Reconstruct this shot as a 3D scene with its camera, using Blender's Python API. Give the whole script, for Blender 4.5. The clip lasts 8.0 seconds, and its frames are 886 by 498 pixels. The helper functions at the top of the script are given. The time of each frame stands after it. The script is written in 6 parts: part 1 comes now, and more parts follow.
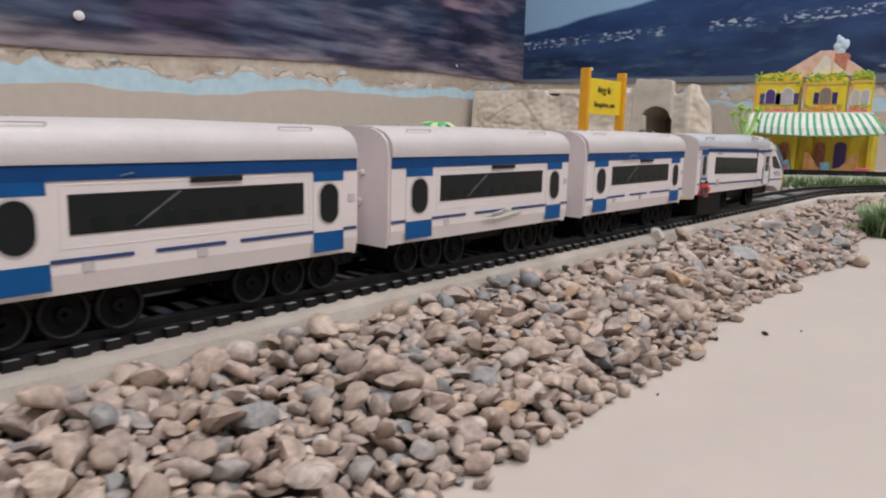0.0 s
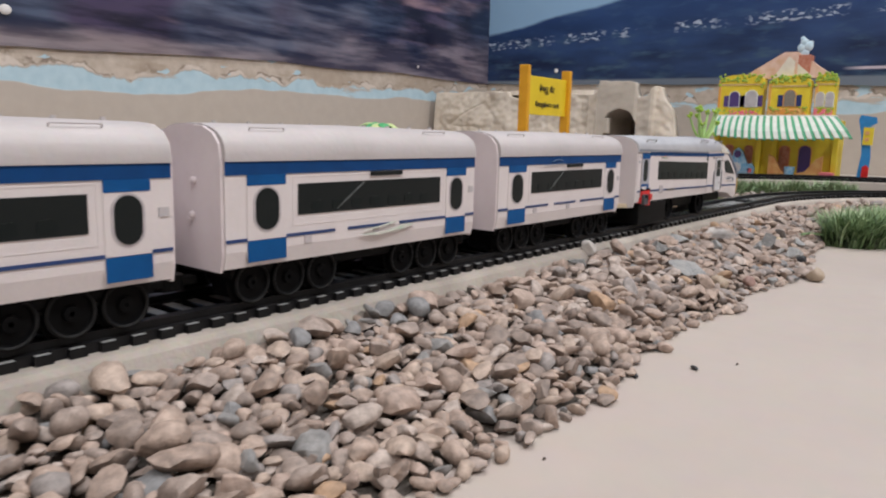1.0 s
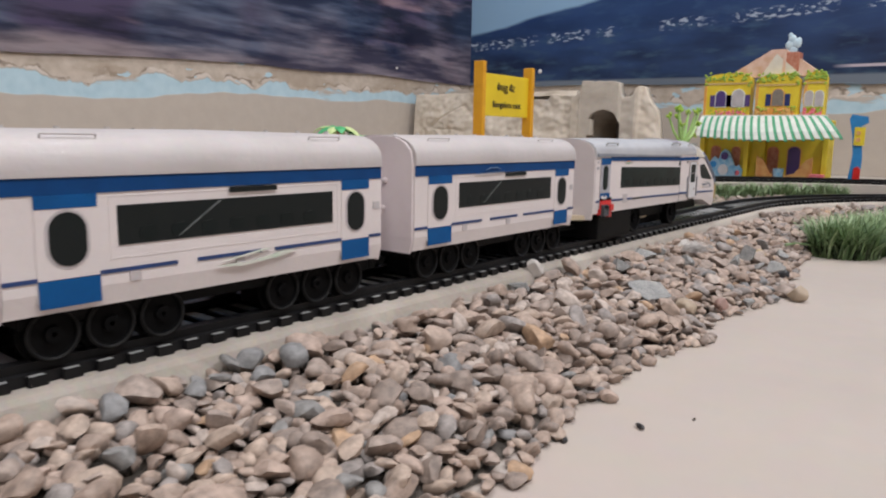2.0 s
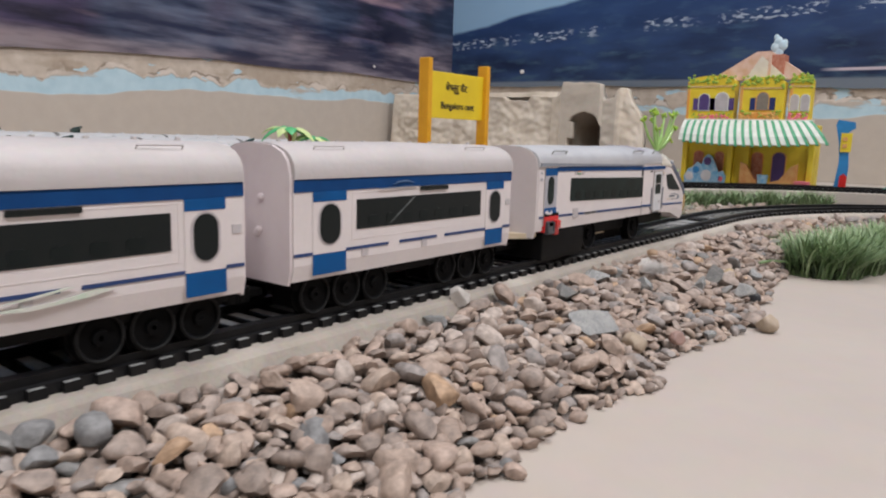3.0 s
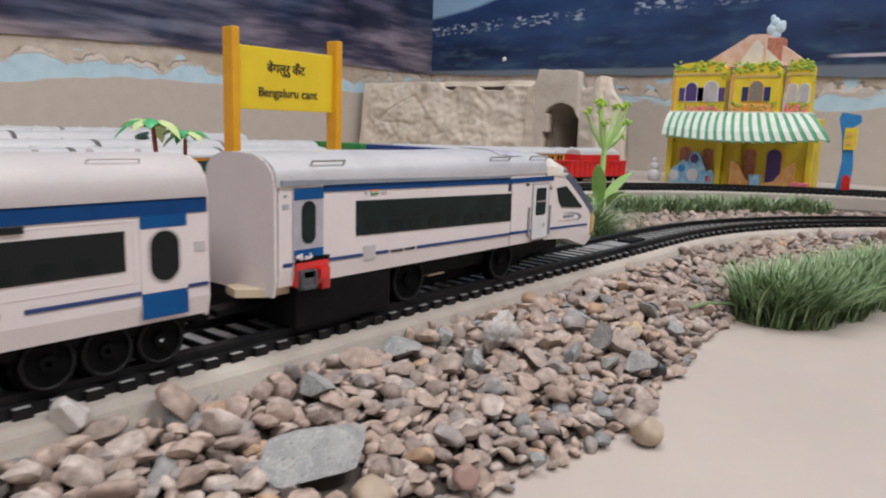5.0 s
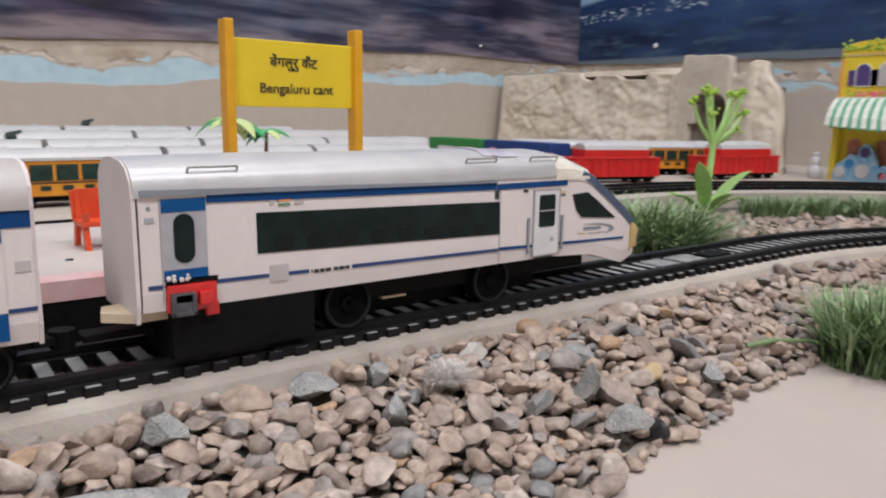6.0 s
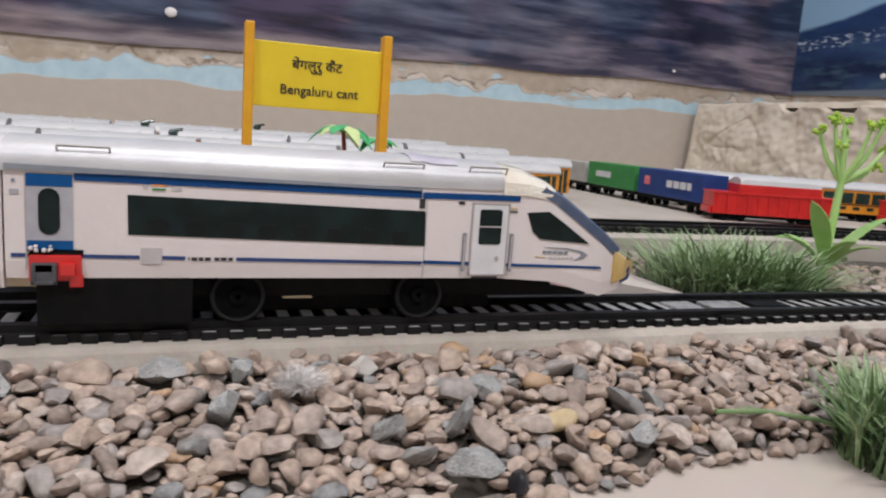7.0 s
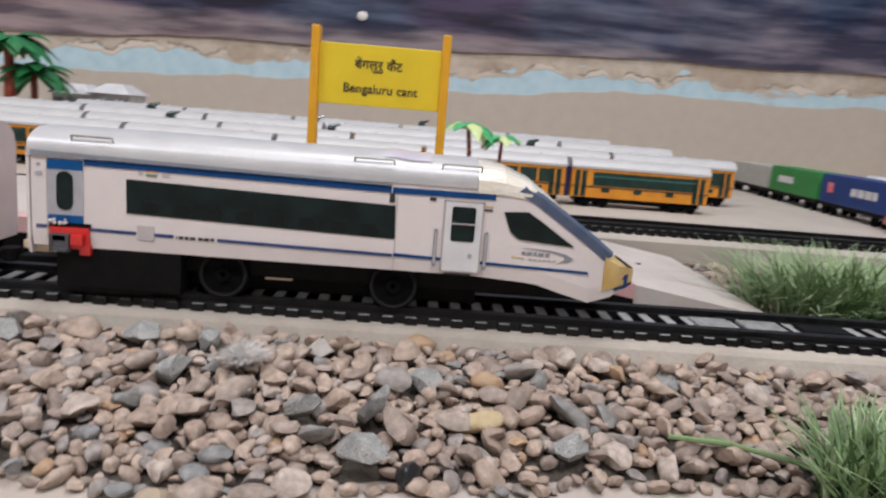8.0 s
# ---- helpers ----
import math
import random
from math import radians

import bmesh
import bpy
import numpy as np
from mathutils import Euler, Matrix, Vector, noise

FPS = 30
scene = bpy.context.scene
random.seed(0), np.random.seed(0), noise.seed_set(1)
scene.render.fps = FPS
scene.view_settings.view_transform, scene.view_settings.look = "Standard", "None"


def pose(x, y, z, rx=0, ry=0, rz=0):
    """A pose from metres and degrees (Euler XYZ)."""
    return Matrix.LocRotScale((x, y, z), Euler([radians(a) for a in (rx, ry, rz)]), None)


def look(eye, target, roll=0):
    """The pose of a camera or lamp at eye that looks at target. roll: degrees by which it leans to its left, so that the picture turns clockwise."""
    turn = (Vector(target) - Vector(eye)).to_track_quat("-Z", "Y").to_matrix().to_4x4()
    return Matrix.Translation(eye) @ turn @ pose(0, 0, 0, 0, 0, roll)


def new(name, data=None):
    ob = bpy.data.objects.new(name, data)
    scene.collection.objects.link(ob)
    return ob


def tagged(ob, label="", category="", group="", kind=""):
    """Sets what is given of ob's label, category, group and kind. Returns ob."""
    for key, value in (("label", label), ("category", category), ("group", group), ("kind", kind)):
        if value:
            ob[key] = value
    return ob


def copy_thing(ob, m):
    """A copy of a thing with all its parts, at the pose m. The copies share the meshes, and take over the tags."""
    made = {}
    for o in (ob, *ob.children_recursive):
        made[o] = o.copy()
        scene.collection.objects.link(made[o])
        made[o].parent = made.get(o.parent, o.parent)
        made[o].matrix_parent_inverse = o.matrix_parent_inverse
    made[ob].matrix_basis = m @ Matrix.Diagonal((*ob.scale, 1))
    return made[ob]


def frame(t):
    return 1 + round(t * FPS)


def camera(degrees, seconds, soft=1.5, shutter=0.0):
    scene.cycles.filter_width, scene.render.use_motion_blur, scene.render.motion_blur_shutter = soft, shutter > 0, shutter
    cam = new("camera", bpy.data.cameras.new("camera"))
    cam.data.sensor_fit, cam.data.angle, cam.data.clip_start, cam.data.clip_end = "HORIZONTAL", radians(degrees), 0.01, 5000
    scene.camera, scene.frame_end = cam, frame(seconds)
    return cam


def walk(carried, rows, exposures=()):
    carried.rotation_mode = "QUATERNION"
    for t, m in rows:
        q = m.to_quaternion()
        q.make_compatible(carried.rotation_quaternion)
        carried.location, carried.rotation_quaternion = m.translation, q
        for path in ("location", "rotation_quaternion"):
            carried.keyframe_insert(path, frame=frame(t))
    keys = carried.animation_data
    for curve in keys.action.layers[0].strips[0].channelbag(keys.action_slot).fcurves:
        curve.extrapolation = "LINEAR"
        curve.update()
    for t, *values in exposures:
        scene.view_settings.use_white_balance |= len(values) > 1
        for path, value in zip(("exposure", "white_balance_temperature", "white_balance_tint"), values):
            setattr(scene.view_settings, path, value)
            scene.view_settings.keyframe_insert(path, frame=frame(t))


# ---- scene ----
cam = camera(62.62, 8.0, soft=2.1, shutter=0.3)
PATH = [
    (0, (-0.00420, 0.00043, 0.11680), (1.50432, 1.27253, -0.20904), 1.308),
    (0.5, (0.04352, 0.00093, 0.11655), (1.56900, 1.25485, -0.20061), 1.385),
    (1, (0.08130, 0.00391, 0.11606), (1.62940, 1.23004, -0.20013), 1.465),
    (2.5, (0.20737, 0.01621, 0.11908), (1.76381, 1.23444, -0.18653), 0.978),
    (3, (0.24605, 0.01881, 0.12223), (1.81537, 1.21984, -0.18562), 1.640),
    (3.5, (0.29724, 0.02518, 0.12828), (1.86493, 1.22699, -0.18477), 1.888),
    (4, (0.35067, 0.02009, 0.12672), (1.94680, 1.17625, -0.21337), 1.298),
    (4.5, (0.41091, 0.01929, 0.13074), (1.99809, 1.19188, -0.19465), 1.429),
    (4.7, (0.43139, 0.01928, 0.13071), (1.99359, 1.22361, -0.19964), 1.700),
    (5.8, (0.56124, -0.00216, 0.12977), (1.89288, 1.45102, -0.20937), 1.103),
    (6, (0.58257, -0.01065, 0.13393), (1.77425, 1.55455, -0.22666), 0.901),
    (6.3, (0.619, -0.030, 0.139), (1.664, 1.638, -0.213), 1.9),
    (6.5, (0.64232, -0.03861, 0.14007), (1.59139, 1.69140, -0.18598), 2.453),
    (6.8, (0.685, -0.051, 0.129), (1.472, 1.757, -0.204), 3.3),
    (7, (0.71372, -0.05911, 0.12974), (1.38693, 1.79683, -0.19006), 4.007),
    (7.3, (0.746, -0.066, 0.137), (1.298, 1.831, -0.174), 4.1),
    (7.5, (0.76675, -0.07371, 0.14576), (1.20534, 1.85499, -0.15047), 3.860),
    (7.8, (0.800, -0.086, 0.140), (1.059, 1.871, -0.179), 4.3),
    (8, (0.82546, -0.08653, 0.13827), (0.91532, 1.87679, -0.23230), 4.598),
]
walk(cam, [(t, look(eye, target, roll)) for t, eye, target, roll in PATH])

# ---- world and light: a closed room with ceiling lights ----
scene.view_settings.exposure = 0.0
world = bpy.data.worlds.new("room_air")
world.use_nodes = True
world.node_tree.nodes["Background"].inputs[0].default_value = (0.9, 0.93, 1.0, 1)
world.node_tree.nodes["Background"].inputs[1].default_value = 0.3
scene.world = world


def ceiling_lamp(x, y, sx, sy, watts, col):
    d = bpy.data.lights.new("ceiling_lamp_light", "AREA")
    d.shape, d.size, d.size_y, d.energy, d.color = "RECTANGLE", sx, sy, watts, col
    ob = new("ceiling_lamp_light", d)
    ob.matrix_world = pose(x, y, 2.58)
    return ob


ceiling_lamp(-1.00, -1.00, 1.3, 0.35, 48, (0.965, 0.965, 1.0))
ceiling_lamp(1.20, -1.30, 1.3, 0.35, 52, (0.965, 0.965, 1.0))
ceiling_lamp(0.9, 0.5, 1.3, 0.35, 31, (0.965, 0.965, 1.0))


# ---- materials ----
def rgb(c):
    return (*c, 1) if len(c) == 3 else c


def material(name, base, rough=0.6, metal=0.0, second=None, scale=150, amount=0.5, bump=0.0, bump_scale=None,
             random_tint=0.0, fine=0.12, coat=0.0, spec=0.5):
    """Two-scale noise between two tints, with fine relief."""
    m = bpy.data.materials.new(name)
    m.use_nodes = True
    nt = m.node_tree
    n, l = nt.nodes, nt.links
    b = n["Principled BSDF"]
    b.inputs["Roughness"].default_value = rough
    b.inputs["Metallic"].default_value = metal
    b.inputs["Coat Weight"].default_value = coat
    b.inputs["Specular IOR Level"].default_value = spec
    tc = n.new("ShaderNodeTexCoord")
    big = n.new("ShaderNodeTexNoise")
    big.inputs["Scale"].default_value = scale
    big.inputs["Detail"].default_value = 4
    l.new(tc.outputs["Object"], big.inputs["Vector"])
    ramp = n.new("ShaderNodeValToRGB")
    ramp.color_ramp.elements[0].position = 0.5 - 0.25 * (1.2 - amount)
    ramp.color_ramp.elements[1].position = 0.5 + 0.25 * (1.2 - amount)
    second = second or tuple(c * 0.85 for c in base)
    ramp.color_ramp.elements[0].color = rgb(second)
    ramp.color_ramp.elements[1].color = rgb(base)
    l.new(big.outputs["Fac"], ramp.inputs["Fac"])
    col = ramp.outputs["Color"]
    small = n.new("ShaderNodeTexNoise")
    small.inputs["Scale"].default_value = scale * 9
    small.inputs["Detail"].default_value = 3
    l.new(tc.outputs["Object"], small.inputs["Vector"])
    if fine:
        mx = n.new("ShaderNodeMix")
        mx.data_type, mx.blend_type = "RGBA", "OVERLAY"
        mx.inputs[0].default_value = fine
        l.new(col, mx.inputs[6])
        l.new(small.outputs["Color"], mx.inputs[7])
        col = mx.outputs[2]
    if random_tint:
        info = n.new("ShaderNodeObjectInfo")
        hsv = n.new("ShaderNodeHueSaturation")
        mr = n.new("ShaderNodeMapRange")
        mr.inputs[3].default_value, mr.inputs[4].default_value = 1 - random_tint, 1 + random_tint
        l.new(info.outputs["Random"], mr.inputs[0])
        l.new(mr.outputs[0], hsv.inputs["Value"])
        l.new(col, hsv.inputs["Color"])
        col = hsv.outputs["Color"]
    l.new(col, b.inputs["Base Color"])
    if bump:
        bp = n.new("ShaderNodeBump")
        bp.inputs["Strength"].default_value = bump
        bp.inputs["Distance"].default_value = 0.001
        if bump_scale:
            bt = n.new("ShaderNodeTexNoise")
            bt.inputs["Scale"].default_value = bump_scale
            bt.inputs["Detail"].default_value = 5
            l.new(tc.outputs["Object"], bt.inputs["Vector"])
            l.new(bt.outputs["Fac"], bp.inputs["Height"])
        else:
            l.new(small.outputs["Fac"], bp.inputs["Height"])
        l.new(bp.outputs[0], b.inputs["Normal"])
    return m


def stone_material(name, island):
    """River pebbles: grey-brown with some ochre, slate blue and pale ones, each stone its own tint."""
    m = bpy.data.materials.new(name)
    m.use_nodes = True
    n, l = m.node_tree.nodes, m.node_tree.links
    b = n["Principled BSDF"]
    b.inputs["Roughness"].default_value = 0.62
    if island:
        src = n.new("ShaderNodeNewGeometry").outputs["Random Per Island"]
    else:
        src = n.new("ShaderNodeObjectInfo").outputs["Random"]
    ramp = n.new("ShaderNodeValToRGB")
    cr = ramp.color_ramp
    cr.interpolation = "CONSTANT"
    tints = [(0.0, (0.311, 0.240, 0.200)), (0.14, (0.370, 0.288, 0.240)), (0.29, (0.252, 0.202, 0.174)), (0.42, (0.404, 0.320, 0.265)),
             (0.55, (0.325, 0.264, 0.230)), (0.68, (0.267, 0.238, 0.224)), (0.76, (0.375, 0.290, 0.245)), (0.84, (0.420, 0.355, 0.315)), (0.940, (0.232, 0.226, 0.220)),
             (0.965, (0.205, 0.203, 0.204)), (0.980, (0.400, 0.275, 0.185))]
    cr.elements[0].position, cr.elements[0].color = 0, rgb(tints[0][1])
    cr.elements[1].position, cr.elements[1].color = tints[1][0], rgb(tints[1][1])
    for p, c in tints[2:]:
        cr.elements.new(p).color = rgb(c)
    l.new(src, ramp.inputs["Fac"])
    tc = n.new("ShaderNodeTexCoord")
    no = n.new("ShaderNodeTexNoise")
    no.inputs["Scale"].default_value, no.inputs["Detail"].default_value = 260, 6
    l.new(tc.outputs["Object"], no.inputs["Vector"])
    mr = n.new("ShaderNodeMapRange")
    mr.inputs[1].default_value, mr.inputs[2].default_value = 0.3, 0.7
    mr.inputs[3].default_value, mr.inputs[4].default_value = 0.66, 1.28
    l.new(no.outputs["Fac"], mr.inputs[0])
    hs = n.new("ShaderNodeHueSaturation")
    hs.inputs["Saturation"].default_value = 1.06
    l.new(ramp.outputs["Color"], hs.inputs["Color"])
    l.new(mr.outputs[0], hs.inputs["Value"])
    l.new(hs.outputs["Color"], b.inputs["Base Color"])
    fine = n.new("ShaderNodeTexNoise")
    fine.inputs["Scale"].default_value, fine.inputs["Detail"].default_value = 900, 5
    l.new(tc.outputs["Object"], fine.inputs["Vector"])
    bp = n.new("ShaderNodeBump")
    bp.inputs["Strength"].default_value, bp.inputs["Distance"].default_value = 0.5, 0.0008
    l.new(fine.outputs["Fac"], bp.inputs["Height"])
    l.new(bp.outputs[0], b.inputs["Normal"])
    return m


def math_node(n, l, op, a, b=None):
    k = n.new("ShaderNodeMath")
    k.operation = op
    for i, v in enumerate((a, b)):
        if v is None:
            continue
        if isinstance(v, (int, float)):
            k.inputs[i].default_value = v
        else:
            l.new(v, k.inputs[i])
    return k.outputs[0]


def mix_node(n, l, fac, a, b):
    k = n.new("ShaderNodeMix")
    k.data_type = "RGBA"
    l.new(fac, k.inputs[0])
    for i, v in ((6, a), (7, b)):
        if isinstance(v, tuple):
            k.inputs[i].default_value = rgb(v)
        else:
            l.new(v, k.inputs[i])
    return k.outputs[2]


def noise_node(n, l, vec, scale, detail=4, stretch=(1, 1, 1)):
    mp = n.new("ShaderNodeMapping")
    mp.inputs["Scale"].default_value = stretch
    l.new(vec, mp.inputs["Vector"])
    k = n.new("ShaderNodeTexNoise")
    k.inputs["Scale"].default_value, k.inputs["Detail"].default_value = scale, detail
    l.new(mp.outputs[0], k.inputs["Vector"])
    return k.outputs["Fac"]


def step_node(n, l, v, lo, hi):
    k = n.new("ShaderNodeMapRange")
    k.inputs[1].default_value, k.inputs[2].default_value = lo, hi
    l.new(v, k.inputs[0])
    return k.outputs[0]


def wall_material(name, along, low, high, slope, seed):
    """Old beige distemper, with a light blue undercoat where it has flaked off in a long band."""
    m = bpy.data.materials.new(name)
    m.use_nodes = True
    n, l = m.node_tree.nodes, m.node_tree.links
    b = n["Principled BSDF"]
    b.inputs["Roughness"].default_value = 0.85
    tc = n.new("ShaderNodeTexCoord").outputs["Object"]
    off = n.new("ShaderNodeMapping")
    off.inputs["Location"].default_value = (seed, seed * 0.7, 0)
    l.new(tc, off.inputs["Vector"])
    p = off.outputs[0]
    sep = n.new("ShaderNodeSeparateXYZ")
    l.new(tc, sep.inputs[0])
    z = sep.outputs["Z"]
    run = math_node(n, l, "MULTIPLY", sep.outputs["X" if along == "x" else "Y"], slope)
    wave = noise_node(n, l, p, 2.6, 3, (1, 1, 0))
    jag = noise_node(n, l, p, 9, 7, (1, 1, 0.25))
    # lower edge: nearly level; upper edge: torn flakes
    lo = math_node(n, l, "ADD", run, math_node(n, l, "ADD", low - 0.032, math_node(n, l, "MULTIPLY", wave, 0.08)))
    hi = math_node(n, l, "ADD", run, math_node(n, l, "ADD", high - 0.060, math_node(n, l, "MULTIPLY", jag, 0.12)))
    above = step_node(n, l, math_node(n, l, "SUBTRACT", z, lo), 0, 0.003)
    below = step_node(n, l, math_node(n, l, "SUBTRACT", hi, z), 0, 0.003)
    worn = step_node(n, l, noise_node(n, l, p, 4.2, 6, (1, 1, 5)), 0.40, 0.45)
    band = math_node(n, l, "MULTIPLY", math_node(n, l, "MULTIPLY", above, below), worn)
    flakes = noise_node(n, l, p, 14, 5, (1, 1, 2.5))
    upper = math_node(n, l, "MULTIPLY", step_node(n, l, flakes, 0.635, 0.65), step_node(n, l, math_node(n, l, "SUBTRACT", z, run), high - 0.01, high))
    blue = math_node(n, l, "MAXIMUM", band, upper)
    grain = noise_node(n, l, p, 35, 6)
    beige = mix_node(n, l, step_node(n, l, grain, 0.35, 0.7), (0.475, 0.415, 0.36), (0.505, 0.445, 0.385))
    bare = mix_node(n, l, step_node(n, l, grain, 0.35, 0.65), (0.46, 0.385, 0.315), (0.58, 0.50, 0.425))
    torn = step_node(n, l, math_node(n, l, "SUBTRACT", z, hi), 0.0, 0.003)
    base = mix_node(n, l, torn, beige, bare)
    # the torn lip of the old coat: a pale crest of uneven width and a dark crack over it
    crest = math_node(n, l, "MULTIPLY", math_node(n, l, "SUBTRACT", noise_node(n, l, p, 17, 4), 0.42), 0.085)
    over = math_node(n, l, "SUBTRACT", math_node(n, l, "ADD", hi, crest), z)
    lip = math_node(n, l, "MULTIPLY", torn, step_node(n, l, over, 0.0, 0.004))
    base = mix_node(n, l, lip, base, (0.64, 0.565, 0.50))
    crack = math_node(n, l, "MULTIPLY", step_node(n, l, over, -0.007, -0.002), step_node(n, l, over, 0.003, 0.0))
    crack = math_node(n, l, "MULTIPLY", math_node(n, l, "MULTIPLY", crack, torn), step_node(n, l, flakes, 0.44, 0.56))
    base = mix_node(n, l, crack, base, (0.25, 0.20, 0.16))
    patch = math_node(n, l, "MULTIPLY", torn, step_node(n, l, noise_node(n, l, p, 6, 6, (1, 1, 3)), 0.52, 0.60))
    base = mix_node(n, l, math_node(n, l, "MULTIPLY", patch, 0.6), base, (0.36, 0.285, 0.215))
    skyb = mix_node(n, l, step_node(n, l, grain, 0.3, 0.7), (0.40, 0.56, 0.64), (0.50, 0.65, 0.72))
    col = mix_node(n, l, blue, base, skyb)
    l.new(col, b.inputs["Base Color"])
    bp = n.new("ShaderNodeBump")
    bp.inputs["Strength"].default_value, bp.inputs["Distance"].default_value = 0.35, 0.0012
    h = math_node(n, l, "SUBTRACT", grain, math_node(n, l, "MULTIPLY", blue, 1.2))
    l.new(h, bp.inputs["Height"])
    l.new(bp.outputs[0], b.inputs["Normal"])
    return m


def hills_print_material(name):
    """Printed landscape: dark brown and violet hillsides with pink scree, glossy vinyl."""
    m = bpy.data.materials.new(name)
    m.use_nodes = True
    n, l = m.node_tree.nodes, m.node_tree.links
    b = n["Principled BSDF"]
    b.inputs["Roughness"].default_value = 0.38
    tc = n.new("ShaderNodeTexCoord").outputs["Object"]
    sep = n.new("ShaderNodeSeparateXYZ")
    l.new(tc, sep.inputs[0])
    a = noise_node(n, l, tc, 3.0, 8, (0.6, 1, 4.4))
    c = noise_node(n, l, tc, 13, 10, (0.42, 1, 3.0))
    dark = mix_node(n, l, step_node(n, l, c, 0.44, 0.62), (0.006, 0.006, 0.022), (0.058, 0.042, 0.095))
    pink = mix_node(n, l, step_node(n, l, c, 0.4, 0.62), (0.065, 0.038, 0.060), (0.27, 0.18, 0.21))
    olive = mix_node(n, l, step_node(n, l, c, 0.4, 0.65), (0.010, 0.017, 0.050), (0.075, 0.10, 0.165))
    col = mix_node(n, l, step_node(n, l, a, 0.54, 0.62), dark, pink)
    a2 = noise_node(n, l, tc, 2.1, 5, (1, 1, 1.2))
    col = mix_node(n, l, step_node(n, l, a2, 0.50, 0.6), col, olive)
    # a bluish water streak, and a pale shore along the lower margin
    ridge = math_node(n, l, "ADD", sep.outputs["Z"], math_node(n, l, "MULTIPLY", a, -0.22))
    skyline = math_node(n, l, "ADD", ridge, math_node(n, l, "MULTIPLY", sep.outputs["X"], -0.075))
    col = mix_node(n, l, step_node(n, l, skyline, 0.375, 0.40), col, (0.19, 0.30, 0.47))
    low = math_node(n, l, "SUBTRACT", math_node(n, l, "ADD", 0.292, math_node(n, l, "MULTIPLY", c, 0.05)), sep.outputs["Z"])
    col = mix_node(n, l, math_node(n, l, "MULTIPLY", step_node(n, l, low, 0.0, 0.03), 0.7), col, mix_node(n, l, step_node(n, l, c, 0.4, 0.62), (0.13, 0.10, 0.12), (0.35, 0.285, 0.285)))
    # paler hazy scree towards the corner
    haze = mix_node(n, l, step_node(n, l, c, 0.38, 0.64), (0.045, 0.042, 0.075), (0.25, 0.215, 0.255))
    a3 = noise_node(n, l, tc, 4.2, 6, (1, 1, 1.6))
    col = mix_node(n, l, math_node(n, l, "MULTIPLY", step_node(n, l, sep.outputs["X"], 0.9, 1.7), math_node(n, l, "MULTIPLY", step_node(n, l, a3, 0.36, 0.60), step_node(n, l, sep.outputs["Z"], 0.50, 0.38))), col, haze)
    l.new(col, b.inputs["Base Color"])
    return m


def lake_print_material(name):
    """Printed landscape: blue hills with white villages, a pale sky, dark shore, glossy vinyl."""
    m = bpy.data.materials.new(name)
    m.use_nodes = True
    n, l = m.node_tree.nodes, m.node_tree.links
    b = n["Principled BSDF"]
    b.inputs["Roughness"].default_value = 0.34
    tc = n.new("ShaderNodeTexCoord").outputs["Object"]
    sep = n.new("ShaderNodeSeparateXYZ")
    l.new(tc, sep.inputs[0])
    z, y = sep.outputs["Z"], sep.outputs["Y"]
    a = noise_node(n, l, tc, 4.5, 7, (1, 1, 3.5))
    c = noise_node(n, l, tc, 22, 7, (1, 0.6, 2.2))
    col = mix_node(n, l, step_node(n, l, a, 0.36, 0.64), (0.008, 0.017, 0.052), (0.028, 0.06, 0.15))
    col = mix_node(n, l, step_node(n, l, c, 0.52, 0.72), col, (0.05, 0.095, 0.15))
    upper = step_node(n, l, z, 0.36, 0.5)
    col = mix_node(n, l, math_node(n, l, "MULTIPLY", upper, 0.6), col, (0.024, 0.064, 0.19))
    # villages: a belt of white specks
    specks = noise_node(n, l, tc, 85, 4, (1, 0.5, 1.3))
    belt = math_node(n, l, "SUBTRACT", z, math_node(n, l, "ADD", 0.478, math_node(n, l, "MULTIPLY", y, -0.035)))
    near = math_node(n, l, "SUBTRACT", 0.018, math_node(n, l, "ABSOLUTE", belt))
    group = noise_node(n, l, tc, 7, 2, (1, 1, 0.2))
    white = math_node(n, l, "MULTIPLY", step_node(n, l, specks, 0.52, 0.58), step_node(n, l, near, 0, 0.006))
    white = math_node(n, l, "MULTIPLY", white, step_node(n, l, group, 0.40, 0.50))
    col = mix_node(n, l, white, col, (0.36, 0.42, 0.52))
    # sky over the ridge, which falls away towards the corner
    line = math_node(n, l, "ADD", z, math_node(n, l, "MULTIPLY", y, 0.17))
    line = math_node(n, l, "ADD", line, math_node(n, l, "MULTIPLY", a, 0.03))
    col = mix_node(n, l, step_node(n, l, line, 0.735, 0.745), col, (0.26, 0.42, 0.60))
    shore = math_node(n, l, "SUBTRACT", 0.290, math_node(n, l, "SUBTRACT", z, math_node(n, l, "MULTIPLY", y, 0.010)))
    col = mix_node(n, l, step_node(n, l, shore, 0.0, 0.006), col, (0.15, 0.18, 0.22))
    strand = math_node(n, l, "SUBTRACT", 0.0045, math_node(n, l, "ABSOLUTE", math_node(n, l, "SUBTRACT", z, 0.311)))
    strand = math_node(n, l, "MULTIPLY", step_node(n, l, strand, 0, 0.002), step_node(n, l, math_node(n, l, "SUBTRACT", 0.42, y), 0, 0.05))
    col = mix_node(n, l, strand, col, (0.52, 0.45, 0.50))
    l.new(col, b.inputs["Base Color"])
    return m


